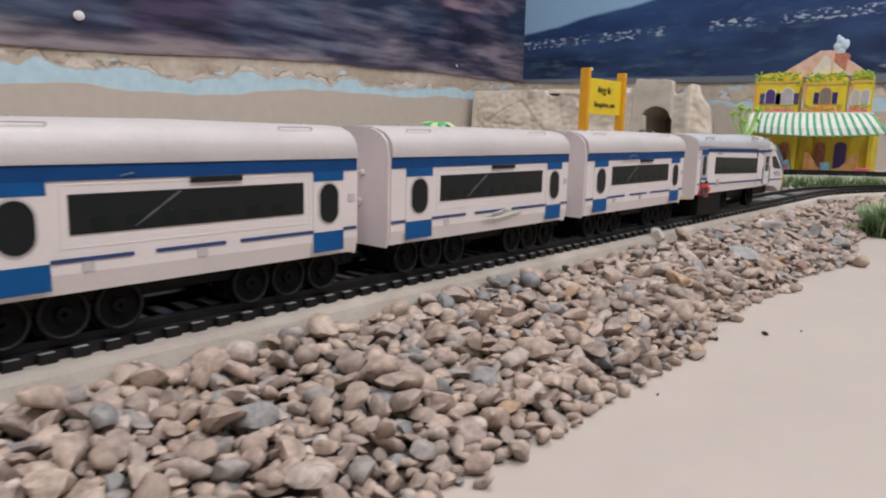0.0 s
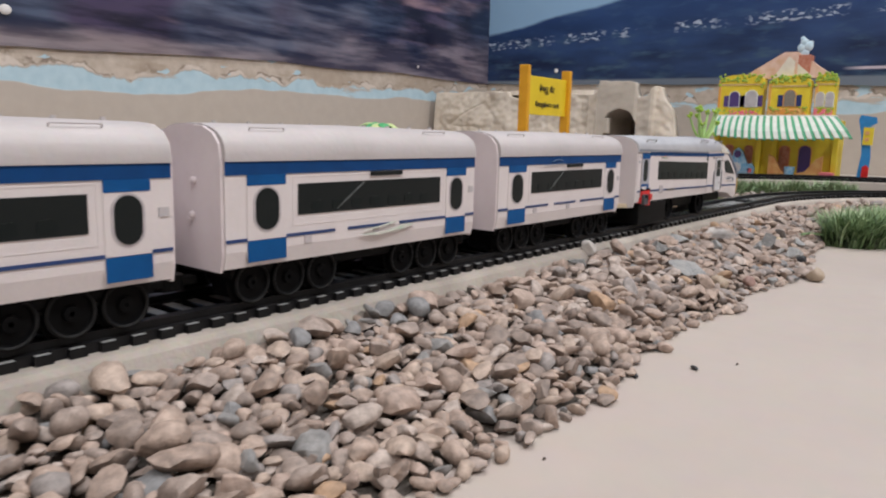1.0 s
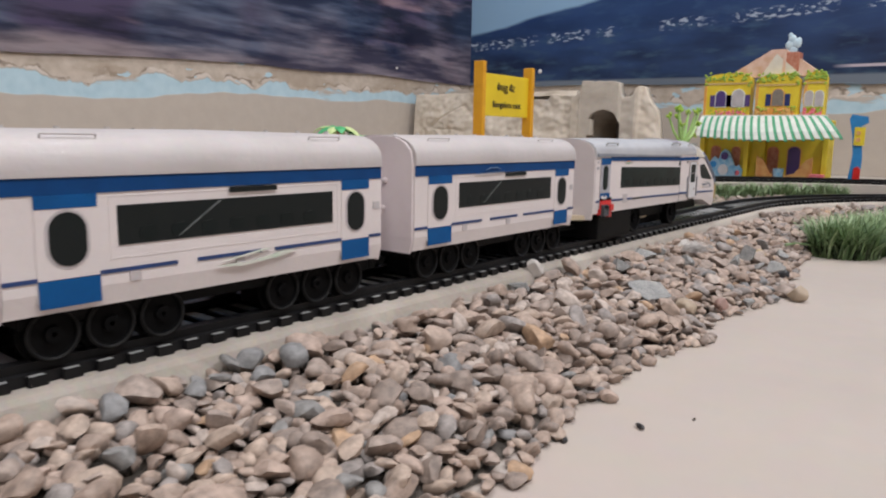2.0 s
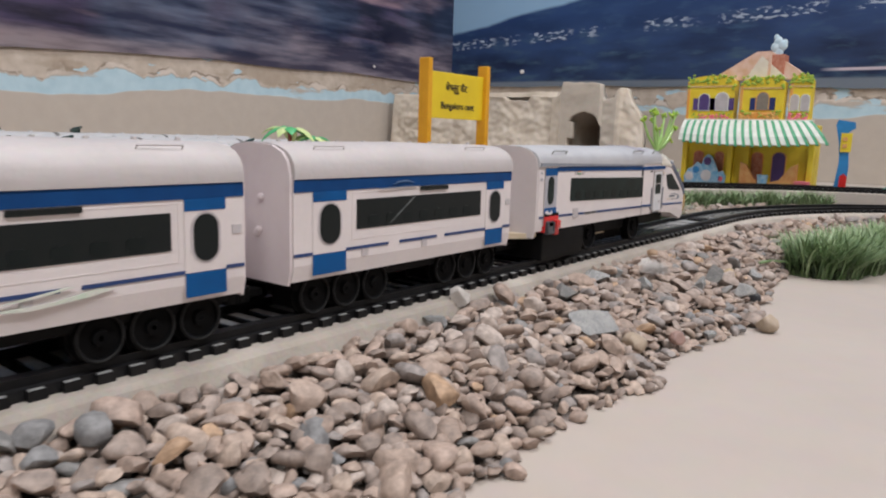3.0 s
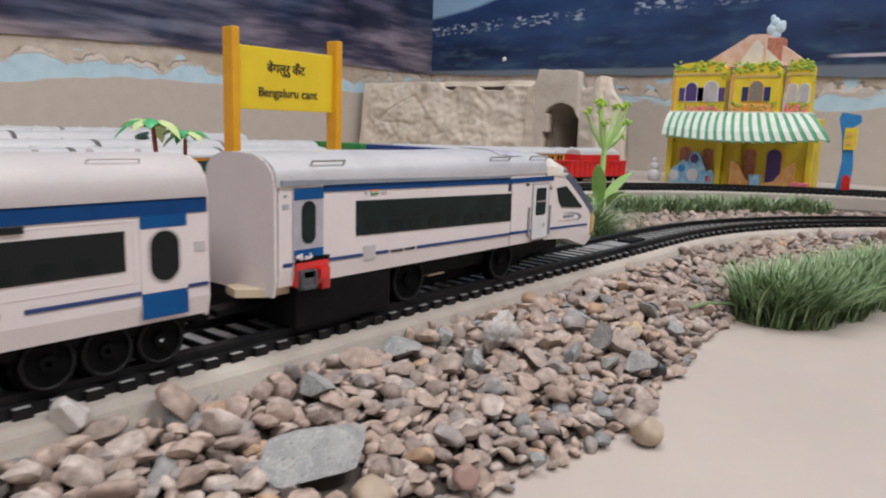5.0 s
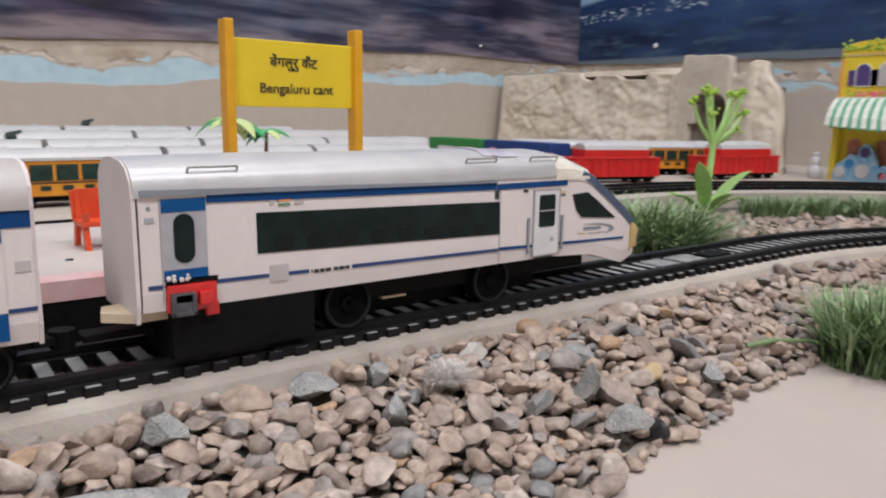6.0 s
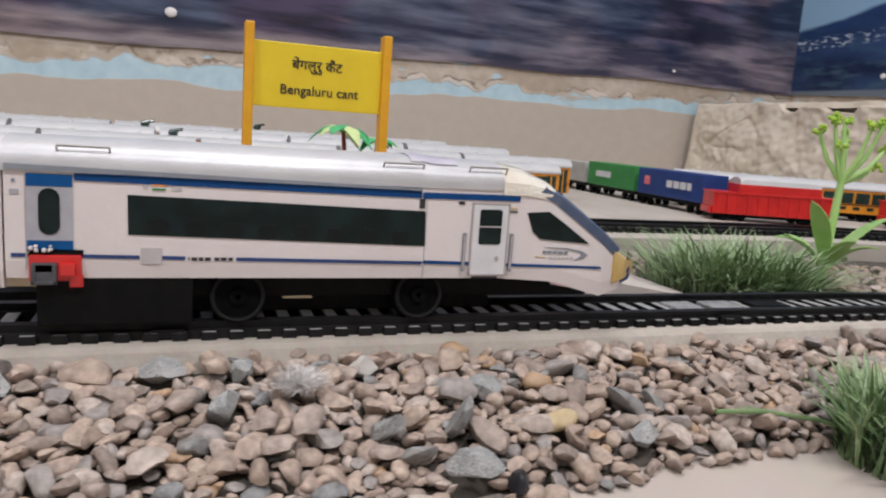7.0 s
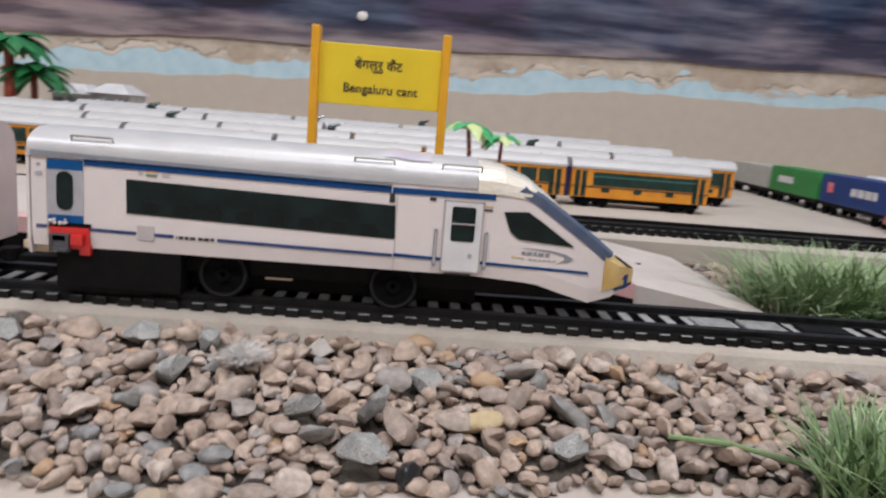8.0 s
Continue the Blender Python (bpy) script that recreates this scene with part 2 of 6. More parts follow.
def slate_material(name):
    """Blue-grey slate with pale veins and dark specks."""
    m = material(name, (0.33, 0.325, 0.315), 0.6, second=(0.215, 0.22, 0.22), scale=120, bump=0.9)
    n, l = m.node_tree.nodes, m.node_tree.links
    b = n["Principled BSDF"]
    tc = n.new("ShaderNodeTexCoord").outputs["Object"]
    old = b.inputs["Base Color"].links[0].from_socket
    v = noise_node(n, l, tc, 150, 3, (1, 2.2, 1))
    vein = math_node(n, l, "MULTIPLY", step_node(n, l, v, 0.475, 0.49), step_node(n, l, v, 0.515, 0.50))
    col = mix_node(n, l, math_node(n, l, "MULTIPLY", vein, 0.45), old, (0.52, 0.51, 0.49))
    speck = step_node(n, l, noise_node(n, l, tc, 520, 3), 0.62, 0.68)
    col = mix_node(n, l, math_node(n, l, "MULTIPLY", speck, 0.7), col, (0.07, 0.072, 0.075))
    l.new(col, b.inputs["Base Color"])
    return m


def sleeper_material(name):
    """Black moulded plastic, its upper faces coloured pale for glossy reflection and a dusty film."""
    m = material(name, (0.006, 0.006, 0.007), 0.34, second=(0.013, 0.013, 0.013), scale=150, spec=0.2)
    n, l = m.node_tree.nodes, m.node_tree.links
    b = n["Principled BSDF"]
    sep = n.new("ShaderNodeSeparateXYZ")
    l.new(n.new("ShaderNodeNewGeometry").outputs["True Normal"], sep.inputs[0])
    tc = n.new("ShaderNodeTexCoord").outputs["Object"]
    dust_sheen = math_node(n, l, "MULTIPLY", step_node(n, l, sep.outputs["Z"], 0.85, 0.97), step_node(n, l, noise_node(n, l, tc, 90, 5), 0.25, 0.62))
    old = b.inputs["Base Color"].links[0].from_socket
    l.new(mix_node(n, l, dust_sheen, old, (0.36, 0.36, 0.355)), b.inputs["Base Color"])
    return m


FLOOR = material("beige_floor_paint", (0.455, 0.398, 0.357), 0.5, second=(0.42, 0.365, 0.328), scale=7, bump=0.05, fine=0.05)
BOARD = material("cream_foam_board", (0.455, 0.41, 0.36), 0.85, second=(0.365, 0.325, 0.285), scale=40, bump=0.5)
YARD = material("grey_beige_board", (0.50, 0.45, 0.40), 0.65, second=(0.43, 0.38, 0.335), scale=14, bump=0.1, fine=0.06)
PLATFORM = material("white_card_platform", (0.55, 0.50, 0.475), 0.6, second=(0.47, 0.42, 0.39), scale=22, bump=0.1)
PINK = material("pink_platform_edge", (0.58, 0.31, 0.31), 0.55, second=(0.60, 0.42, 0.41), scale=60)
WALL_L = wall_material("flaking_wall_paint_long", "x", 0.157, 0.204, 0.027, 0.0)
WALL_R = wall_material("flaking_wall_paint_short", "y", 0.183, 0.224, 0.010, 4.3)
ROOM = material("unlit_room_tone", (0.36, 0.33, 0.30), 0.85, second=(0.32, 0.29, 0.26), scale=5)
CEILING = material("white_ceiling_paint", (0.78, 0.77, 0.74), 0.9, scale=5)
PRINT_L = hills_print_material("hills_print")
PRINT_R = lake_print_material("lake_print")
PLASTER = material("rough_cream_plaster", (0.70, 0.625, 0.53), 0.9, second=(0.57, 0.49, 0.395), scale=26, bump=0.45, bump_scale=45)
SMOOTH_PLASTER = material("smooth_grey_plaster", (0.56, 0.50, 0.425), 0.85, second=(0.49, 0.43, 0.36), scale=30, bump=0.3)
DARK = material("shaded_plaster", (0.24, 0.205, 0.17), 0.9)
RAIL = material("black_track_plastic", (0.007, 0.007, 0.008), 0.42, second=(0.012, 0.012, 0.013), scale=120, bump=0.1, spec=0.22)
SLEEPER = sleeper_material("dusty_sheen_sleeper_plastic")
GREYPLASTIC = material("grey_plastic", (0.34, 0.34, 0.34), 0.4, second=(0.17, 0.17, 0.17), scale=200)
PAPER = material("white_card_paper", (0.70, 0.645, 0.64), 0.55, second=(0.655, 0.60, 0.595), scale=45, bump=0.12, fine=0.05)
PAPER_END = material("stained_white_card", (0.73, 0.665, 0.67), 0.65, second=(0.65, 0.57, 0.585), scale=40, bump=0.06, fine=0.05)
SILVER = material("silver_card_roof", (0.54, 0.54, 0.555), 0.42, 0.25, second=(0.475, 0.475, 0.495), scale=60, bump=0.15, fine=0.05)
ROOFWHITE = material("white_gloss_card_roof", (0.48, 0.445, 0.445), 0.55, second=(0.425, 0.395, 0.39), scale=30, bump=0.2, fine=0.05, coat=0.05)
GREYBAND = material("grey_printed_band", (0.23, 0.25, 0.29), 0.45, scale=80)
BLUE = material("printed_blue", (0.002, 0.052, 0.19), 0.55, second=(0.002, 0.042, 0.155), scale=90, fine=0.08, spec=0.2)
BLUE2 = material("printed_bright_blue", (0.002, 0.082, 0.265), 0.55, second=(0.002, 0.066, 0.22), scale=90, fine=0.08, spec=0.2)
NAVY = material("printed_navy_stripe", (0.013, 0.045, 0.165), 0.42, second=(0.011, 0.036, 0.13), scale=90)
WINDOW = material("black_printed_window", (0.012, 0.015, 0.015), 0.3, second=(0.013, 0.016, 0.016), scale=160, spec=0.12)
GREENWINDOW = material("dark_green_printed_window", (0.012, 0.024, 0.023), 0.28, second=(0.006, 0.011, 0.011), scale=75, spec=0.14)
SEATS = material("dim_seat_shapes", (0.010, 0.014, 0.014), 0.3, scale=100, spec=0.12)
SCREENEDGE = material("slate_blue_print", (0.05, 0.075, 0.14), 0.3, second=(0.085, 0.11, 0.17), scale=120)
GREYLINE = material("grey_print_line", (0.42, 0.38, 0.38), 0.55, scale=100)
LIGHTGREY = material("light_grey_print", (0.50, 0.46, 0.47), 0.55, scale=100)
DOORGREY = material("silver_grey_print", (0.40, 0.40, 0.44), 0.5, second=(0.34, 0.34, 0.38), scale=120)
INK = material("black_ink", (0.025, 0.025, 0.028), 0.5)
RIM = material("dull_wheel_rim", (0.014, 0.014, 0.015), 0.5, second=(0.016, 0.016, 0.016), scale=300, spec=0.08)
CHASSIS = material("black_chassis_plastic", (0.005, 0.005, 0.0055), 0.5, second=(0.008, 0.008, 0.008), scale=150, bump=0.1, spec=0.08)
WHEEL = material("dark_wheel_plastic", (0.003, 0.003, 0.004), 0.6, second=(0.006, 0.006, 0.006), scale=200, spec=0.03)
COACHWHEEL = material("dusty_black_wheel", (0.003, 0.003, 0.0035), 0.55, second=(0.005, 0.005, 0.005), scale=220, spec=0.06)
COACHRIM = material("worn_grey_wheel_rim", (0.014, 0.014, 0.0145), 0.45, second=(0.006, 0.006, 0.006), scale=260, spec=0.14)
GLARE = material("painted_window_glare", (0.13, 0.145, 0.145), 0.35, second=(0.06, 0.07, 0.07), scale=300)
FAINT = material("faint_print_line", (0.66, 0.608, 0.603), 0.55, second=(0.675, 0.62, 0.615), scale=100)
LATCH = material("dark_grey_latch_plastic", (0.085, 0.088, 0.10), 0.35, second=(0.05, 0.052, 0.06), scale=160)
STEEL = material("worn_steel", (0.45, 0.44, 0.42), 0.35, 0.9, scale=200)
RED = material("red_plastic", (0.62, 0.022, 0.02), 0.32, second=(0.5, 0.015, 0.016), scale=80, coat=0.2)
WOODTAN = material("tan_card", (0.62, 0.52, 0.38), 0.7, second=(0.52, 0.42, 0.29), scale=90)
OCHRE = material("ochre_tape", (0.55, 0.36, 0.11), 0.35, second=(0.62, 0.46, 0.22), scale=120, coat=0.4)
TAPE = material("glossy_clear_tape_on_card", (0.74, 0.70, 0.62), 0.2, second=(0.68, 0.63, 0.54), scale=60, bump=0.5, coat=0.6)
YELLOW = material("yellow_sign_card", (0.80, 0.60, 0.025), 0.45, second=(0.74, 0.54, 0.02), scale=40, fine=0.06)
POSTYELLOW = material("amber_post_paint", (0.78, 0.40, 0.018), 0.42, second=(0.70, 0.34, 0.014), scale=70)
ORANGE = material("orange_coach_paint", (0.72, 0.29, 0.025), 0.4, second=(0.62, 0.23, 0.02), scale=70)
SILVERROOF = material("silver_toy_roof", (0.58, 0.58, 0.59), 0.5, 0.15, second=(0.52, 0.52, 0.53), scale=30)
COACHGLASS = material("green_black_window", (0.012, 0.028, 0.024), 0.2, second=(0.02, 0.05, 0.04), scale=90, coat=0.3)
NAVYPAINT = material("navy_end_paint", (0.02, 0.035, 0.14), 0.4)
GREENBOX = material("green_container_paint", (0.05, 0.27, 0.075), 0.45, second=(0.04, 0.22, 0.06), scale=60)
BLUEBOX = material("blue_container_paint", (0.02, 0.058, 0.235), 0.42, second=(0.016, 0.046, 0.19), scale=60)
GREYBOX = material("grey_container_paint", (0.46, 0.45, 0.42), 0.5, scale=60)
WHITEPRINT = material("white_print", (0.68, 0.68, 0.70), 0.5, scale=60)
BENCHRED = material("orange_red_bench_paint", (0.70, 0.085, 0.025), 0.4, second=(0.60, 0.06, 0.02), scale=120)
GRASS = material("artificial_grass", (0.205, 0.295, 0.135), 0.42, second=(0.105, 0.18, 0.070), scale=60, fine=0.2)
GRASSPALE = material("pale_artificial_grass", (0.36, 0.46, 0.27), 0.42, second=(0.24, 0.34, 0.17), scale=60, fine=0.2)
LEAF = material("bright_green_plastic_leaf", (0.44, 0.64, 0.24), 0.4, second=(0.32, 0.55, 0.16), scale=45, coat=0.2)
LIME = material("lime_plastic_flower", (0.42, 0.58, 0.07), 0.4, second=(0.28, 0.48, 0.06), scale=120)
PALMGREEN = material("palm_plastic_green", (0.08, 0.44, 0.17), 0.38, second=(0.04, 0.32, 0.10), scale=80)
PALMYELLOW = material("palm_plastic_yellow_green", (0.64, 0.70, 0.34), 0.4, second=(0.46, 0.62, 0.26), scale=80)
DARKPALM = material("dark_palm_plastic", (0.02, 0.20, 0.06), 0.4, second=(0.015, 0.13, 0.04), scale=80)
TRUNK = material("red_brown_plastic_trunk", (0.30, 0.055, 0.03), 0.45, second=(0.22, 0.04, 0.02), scale=120)
HOUSEYELLOW = material("yellow_printed_card", (0.78, 0.62, 0.045), 0.5, second=(0.72, 0.52, 0.03), scale=40)
HOUSEORANGE = material("orange_printed_card", (0.75, 0.30, 0.05), 0.5, second=(0.70, 0.40, 0.12), scale=60)
HOUSEPINK = material("pink_printed_card", (0.70, 0.09, 0.17), 0.5, second=(0.75, 0.25, 0.25), scale=150)
VIOLET = material("violet_printed_card", (0.085, 0.05, 0.19), 0.5, scale=60)
ROOFPINK = material("pale_pink_roof_card", (0.72, 0.53, 0.45), 0.55, second=(0.62, 0.38, 0.25), scale=50)
BRICK = material("brick_red_card", (0.42, 0.13, 0.075), 0.6, second=(0.52, 0.24, 0.17), scale=140)
SMOKE = material("pale_blue_card", (0.42, 0.58, 0.68), 0.5, second=(0.56, 0.68, 0.74), scale=80)
AWNGREEN = material("green_awning_stripe", (0.09, 0.38, 0.21), 0.45, scale=60)
AWNWHITE = material("white_awning_stripe", (0.75, 0.78, 0.72), 0.45, scale=60)
SKYBLUE = material("sky_blue_card", (0.13, 0.38, 0.62), 0.5, second=(0.42, 0.60, 0.72), scale=110)
SLIDEORANGE = material("apricot_card", (0.72, 0.42, 0.16), 0.5, second=(0.64, 0.28, 0.09), scale=80)
POSTBLUE = material("blue_lamp_post_card", (0.03, 0.24, 0.55), 0.45, scale=60)
GARLAND = material("leaf_garland", (0.20, 0.38, 0.05), 0.5, second=(0.46, 0.52, 0.06), scale=120)
SAFFRON = material("saffron_print", (0.75, 0.27, 0.05), 0.5)
FLAGGREEN = material("green_print", (0.03, 0.22, 0.05), 0.5)
FLUFF = material("white_down", (0.78, 0.755, 0.74), 0.7, scale=120)
VIOLETTAPE = material("pale_violet_tape", (0.50, 0.465, 0.55), 0.3, second=(0.58, 0.55, 0.61), scale=70, bump=0.3, coat=0.3)
STONES = stone_material("river_pebbles_single", False)
GRAVEL = stone_material("river_pebbles_heap", True)
# ground under the pebbles, darkened to stand for shade in the gaps
SHADETONE = material("shade_toned_gravel_base", (0.07, 0.058, 0.05), 0.9, second=(0.10, 0.085, 0.07), scale=120, bump=1.0)
SLATE = slate_material("blue_grey_slate")
GRASSDARK = material("dark_short_grass", (0.028, 0.05, 0.022), 0.6, second=(0.05, 0.055, 0.03), scale=90)
WHITESTONE = material("white_quartz", (0.66, 0.63, 0.60), 0.5, second=(0.52, 0.49, 0.46), scale=160, bump=0.5)
BLACKSTONE = material("black_pebble", (0.02, 0.02, 0.024), 0.35, scale=160)


# ---- mesh helpers ----
def finish(name, bm, mat, smooth=False, auto=None):
    me = bpy.data.meshes.new(name)
    bmesh.ops.recalc_face_normals(bm, faces=bm.faces)
    bm.to_mesh(me)
    bm.free()
    mats = mat if isinstance(mat, (list, tuple)) else [mat]
    for k in mats:
        me.materials.append(k)
    if smooth:
        me.shade_smooth()
        me.set_sharp_from_angle(angle=radians(38))
    return me


def part(name, bm, mat, parent, label="", smooth=False):
    ob = new(name, finish(name, bm, mat, smooth))
    ob.parent = parent
    if label:
        tagged(ob, label)
    return ob


def empty(name, x, y, z, rz=0, rx=0, ry=0):
    ob = new(name)
    ob.empty_display_size = 0.01
    ob.matrix_basis = pose(x, y, z, rx, ry, rz)
    return ob


def thing(name, bm, mat, label, category, m=None, group="", kind="", smooth=False):
    ob = new(name, finish(name, bm, mat, smooth))
    if m is not None:
        ob.matrix_basis = m
    return tagged(ob, label, category, group, kind)


def box(bm, x0, x1, y0, y1, z0, z1, bevel=0.0, mi=0):
    r = bmesh.ops.create_cube(bm, size=1, matrix=Matrix.LocRotScale(((x0 + x1) / 2, (y0 + y1) / 2, (z0 + z1) / 2), None,
                                                                    (x1 - x0, y1 - y0, z1 - z0)))
    vs = r["verts"]
    fs = {f for v in vs for f in v.link_faces}
    for f in fs:
        f.material_index = mi
    if bevel:
        es = list({e for v in vs for e in v.link_edges})
        bmesh.ops.bevel(bm, geom=es, offset=bevel, segments=2, affect="EDGES", profile=0.6)
    return bm


def one_box(*a, **k):
    return box(bmesh.new(), *a, **k)


def cyl(bm, p0, p1, r0, r1=None, seg=12, cap=True):
    p0, p1 = Vector(p0), Vector(p1)
    d = p1 - p0
    m = Matrix.Translation((p0 + p1) / 2) @ d.to_track_quat("Z", "Y").to_matrix().to_4x4()
    bmesh.ops.create_cone(bm, cap_ends=cap, segments=seg, radius1=r0, radius2=r0 if r1 is None else r1, depth=d.length, matrix=m)
    return bm


def plate(pts, y, t, axis="y", bm=None):
    """A thin card cut to the outline pts (x, z), its face at y and its back at y + t."""
    bm = bm or bmesh.new()
    ax = {"y": lambda a, b, d: (a, d, b), "x": lambda a, b, d: (d, a, b), "z": lambda a, b, d: (a, b, d)}[axis]
    front = [bm.verts.new(ax(a, b, y)) for a, b in pts]
    back = [bm.verts.new(ax(a, b, y + t)) for a, b in pts]
    bm.faces.new(front)
    bm.faces.new(back[::-1])
    k = len(pts)
    for i in range(k):
        bm.faces.new((front[i], front[(i + 1) % k], back[(i + 1) % k], back[i]))
    return bm


def rect(x0, x1, z0, z1):
    return [(x0, z0), (x1, z0), (x1, z1), (x0, z1)]


def rounded(x0, x1, z0, z1, r=None, seg=6):
    r = r or min(x1 - x0, z1 - z0) / 2
    pts = []
    for cx, cz, a0 in ((x1 - r, z0 + r, -90), (x1 - r, z1 - r, 0), (x0 + r, z1 - r, 90), (x0 + r, z0 + r, 180)):
        for i in range(seg + 1):
            a = radians(a0 + 90 * i / seg)
            pts.append((cx + r * math.cos(a), cz + r * math.sin(a)))
    return pts


def loft(bm, rings, cap=True, closed=True):
    """Skin through rings of points."""
    vs = [[bm.verts.new(p) for p in r] for r in rings]
    k = len(rings[0])
    for a, b in zip(vs, vs[1:]):
        for i in range(k if closed else k - 1):
            j = (i + 1) % k
            bm.faces.new((a[i], a[j], b[j], b[i]))
    if cap:
        bm.faces.new(vs[0])
        bm.faces.new(vs[-1][::-1])
    return bm


def wire(name, pts, r, mat, parent):
    bm = bmesh.new()
    for a, b in zip(pts, pts[1:]):
        cyl(bm, a, b, r, seg=6)
    return part(name, bm, mat, parent)


def solidify(bm, t):
    r = bmesh.ops.extrude_face_region(bm, geom=bm.faces[:])
    bmesh.ops.translate(bm, verts=[v for v in r["geom"] if isinstance(v, bmesh.types.BMVert)], vec=(0, 0, -t))
    return bm




# ---- the room ----
WX, WY = 2.30, 1.575   # the inner faces of the two walls behind the layout
thing("floor", one_box(-2.2, WX, -2.4, WY, -0.05, 0.0), FLOOR, "smooth beige painted floor in front of the layout", "floor", kind="structure")
thing("wall_north", one_box(-2.2, WX + 0.1, WY, WY + 0.1, 0, 2.7), WALL_L, "beige wall with flaking paint over light blue", "wall", kind="structure")
thing("wall_east", one_box(WX, WX + 0.1, -2.4, WY, 0, 2.7), WALL_R, "beige wall with flaking paint over light blue", "wall", kind="structure")
# two unseen walls close the room, coloured dark to hold down the fill light
thing("wall_west", one_box(-2.3, -2.2, -2.4, WY + 0.1, 0, 2.7), ROOM, "unseen room wall, coloured dark as if unlit", "wall", kind="structure")
thing("wall_south", one_box(-2.3, WX + 0.1, -2.5, -2.4, 0, 2.7), ROOM, "unseen room wall, coloured dark as if unlit", "wall", kind="structure")
thing("ceiling", one_box(-2.3, WX + 0.1, -2.5, WY + 0.1, 2.7, 2.8), CEILING, "white painted ceiling", "ceiling", kind="structure")


def print_sheet(name, axis, a0, a1, z0, z1, slope, at, mat, label):
    """A vinyl print hung on a wall: gently wavy, with a ragged lower edge."""
    bm = bmesh.new()
    nu, nv = 60, 14
    vs = []
    for i in range(nu + 1):
        u = a0 + (a1 - a0) * i / nu
        edge = z0 + slope * (min(u, 1.6) - 0.38) + 0.010 * noise.noise((u * 3.1, 0.3, at)) + 0.003 * noise.noise((u * 17, 1.3, at))
        col = []
        for j in range(nv + 1):
            z = edge + (z1 - edge) * j / nv
            d = at - 0.004 - 0.004 * (0.5 + 0.5 * noise.noise((u * 4, z * 5, 0.7)))
            col.append(bm.verts.new((u, d, z) if axis == "y" else (d, u, z)))
        vs.append(col)
    for i in range(nu):
        for j in range(nv):
            bm.faces.new((vs[i][j], vs[i + 1][j], vs[i + 1][j + 1], vs[i][j + 1]))
    r = bmesh.ops.extrude_face_region(bm, geom=bm.faces[:])
    off = Vector((0, 0.0012, 0)) if axis == "y" else Vector((0.0012, 0, 0))
    bmesh.ops.translate(bm, verts=[v for v in r["geom"] if isinstance(v, bmesh.types.BMVert)], vec=off)
    return thing(name, bm, mat, label, "wall poster", smooth=True)


print_sheet("landscape_poster", "y", -1.2, 2.296, 0.252, 1.25, 0.032, WY, PRINT_L, "glossy printed poster of dark violet hillsides on the wall")
print_sheet("landscape_poster", "x", -1.4, 1.570, 0.264, 1.25, 0.022, WX, PRINT_R, "glossy printed poster of blue hills and white villages")

# ---- boards under the tracks ----
TY, TR, TX = 0.281, 0.497, 1.10      # main line: straight to TX, then a right-hand curve of radius TR
OY, OR_, OX = 0.652, 0.633, 1.35     # outer loop likewise
BED = 0.032                          # top of the boards


def along(s, y0, r, x0, side):
    """A place on a line s metres from x = x0 (minus: on the straight), moved by side to the left, and its heading."""
    if s <= 0:
        return x0 + s, y0 + side, 0.0
    a = s / r
    return x0 + (r + side) * math.sin(a), y0 - r + (r + side) * math.cos(a), -a


def ribbon(bm, y0, r, x0, s0, s1, profile, ds=0.02):
    """Sweep a closed profile of (side, z) along a line."""
    k = max(2, int((s1 - s0) / ds))
    rings = []
    for i in range(k + 1):
        s = s0 + (s1 - s0) * i / k
        rings.append([(*along(s, y0, r, x0, a)[:2], z) for a, z in profile])
    return loft(bm, rings)


bm = ribbon(bmesh.new(), TY, TR, TX, -1.7, 0.95,
            [(-0.041, 0), (-0.0385, 0.012), (-0.0340, 0.0255), (-0.0312, 0.0318), (-0.0290, BED + 0.0018), (-0.0270, BED + 0.0023), (-0.0218, BED + 0.0023), (-0.0210, BED), (0.052, BED), (0.056, 0.029), (0.057, 0)])
bed_main = thing("track_bed", bm, BOARD, "cream foam strip raised under the main track", "track bed", kind="structure")

bm = bmesh.new()
front = [(*along(-2.4 + 0.1 * i, OY, OR_, OX, -0.062)[:2],) for i in range(24)]
front += [along(0.04 * i, OY, OR_, OX, -0.062)[:2] for i in range(0, 42)]
pts = [p for p in front if p[1] > -0.55] + [(WX - 0.002, front[-1][1]), (WX - 0.002, WY - 0.002), (front[0][0], WY - 0.002)]
plate(pts, 0.0, BED, "z", bm)
thing("yard_board", bm, YARD, "beige raised board carrying the yard and loop", "layout board", kind="structure")

bm = bmesh.new()
inner = [along(-2.2 + 0.1 * i, TY, TR, TX, 0.0595)[:2] for i in range(23)] + [along(0.03 * i, TY, TR, TX, 0.0595)[:2] for i in range(1, 32)]
outer = [along(-2.2 + 0.1 * i, OY, OR_, OX, -0.0645)[:2] for i in range(23)] + [along(0.03 * i, OY, OR_, OX, -0.0645)[:2] for i in range(1, 46)]
pts = inner + outer[::-1]
plate(pts, 0.0005, 0.0115, "z", bm)
thing("infill_ground", bm, SHADETONE, "ground between the two tracks, coloured dark as shade", "ground", kind="structure")


# ---- tracks ----
def rail_profile(c):
    return [(c - 0.0034, BED + 0.0015), (c + 0.0034, BED + 0.0015), (c + 0.0034, BED + 0.0062), (c + 0.0020, BED + 0.0067),
            (c + 0.0027, BED + 0.0099), (c - 0.0027, BED + 0.0099), (c - 0.0020, BED + 0.0067), (c - 0.0034, BED + 0.0062)]


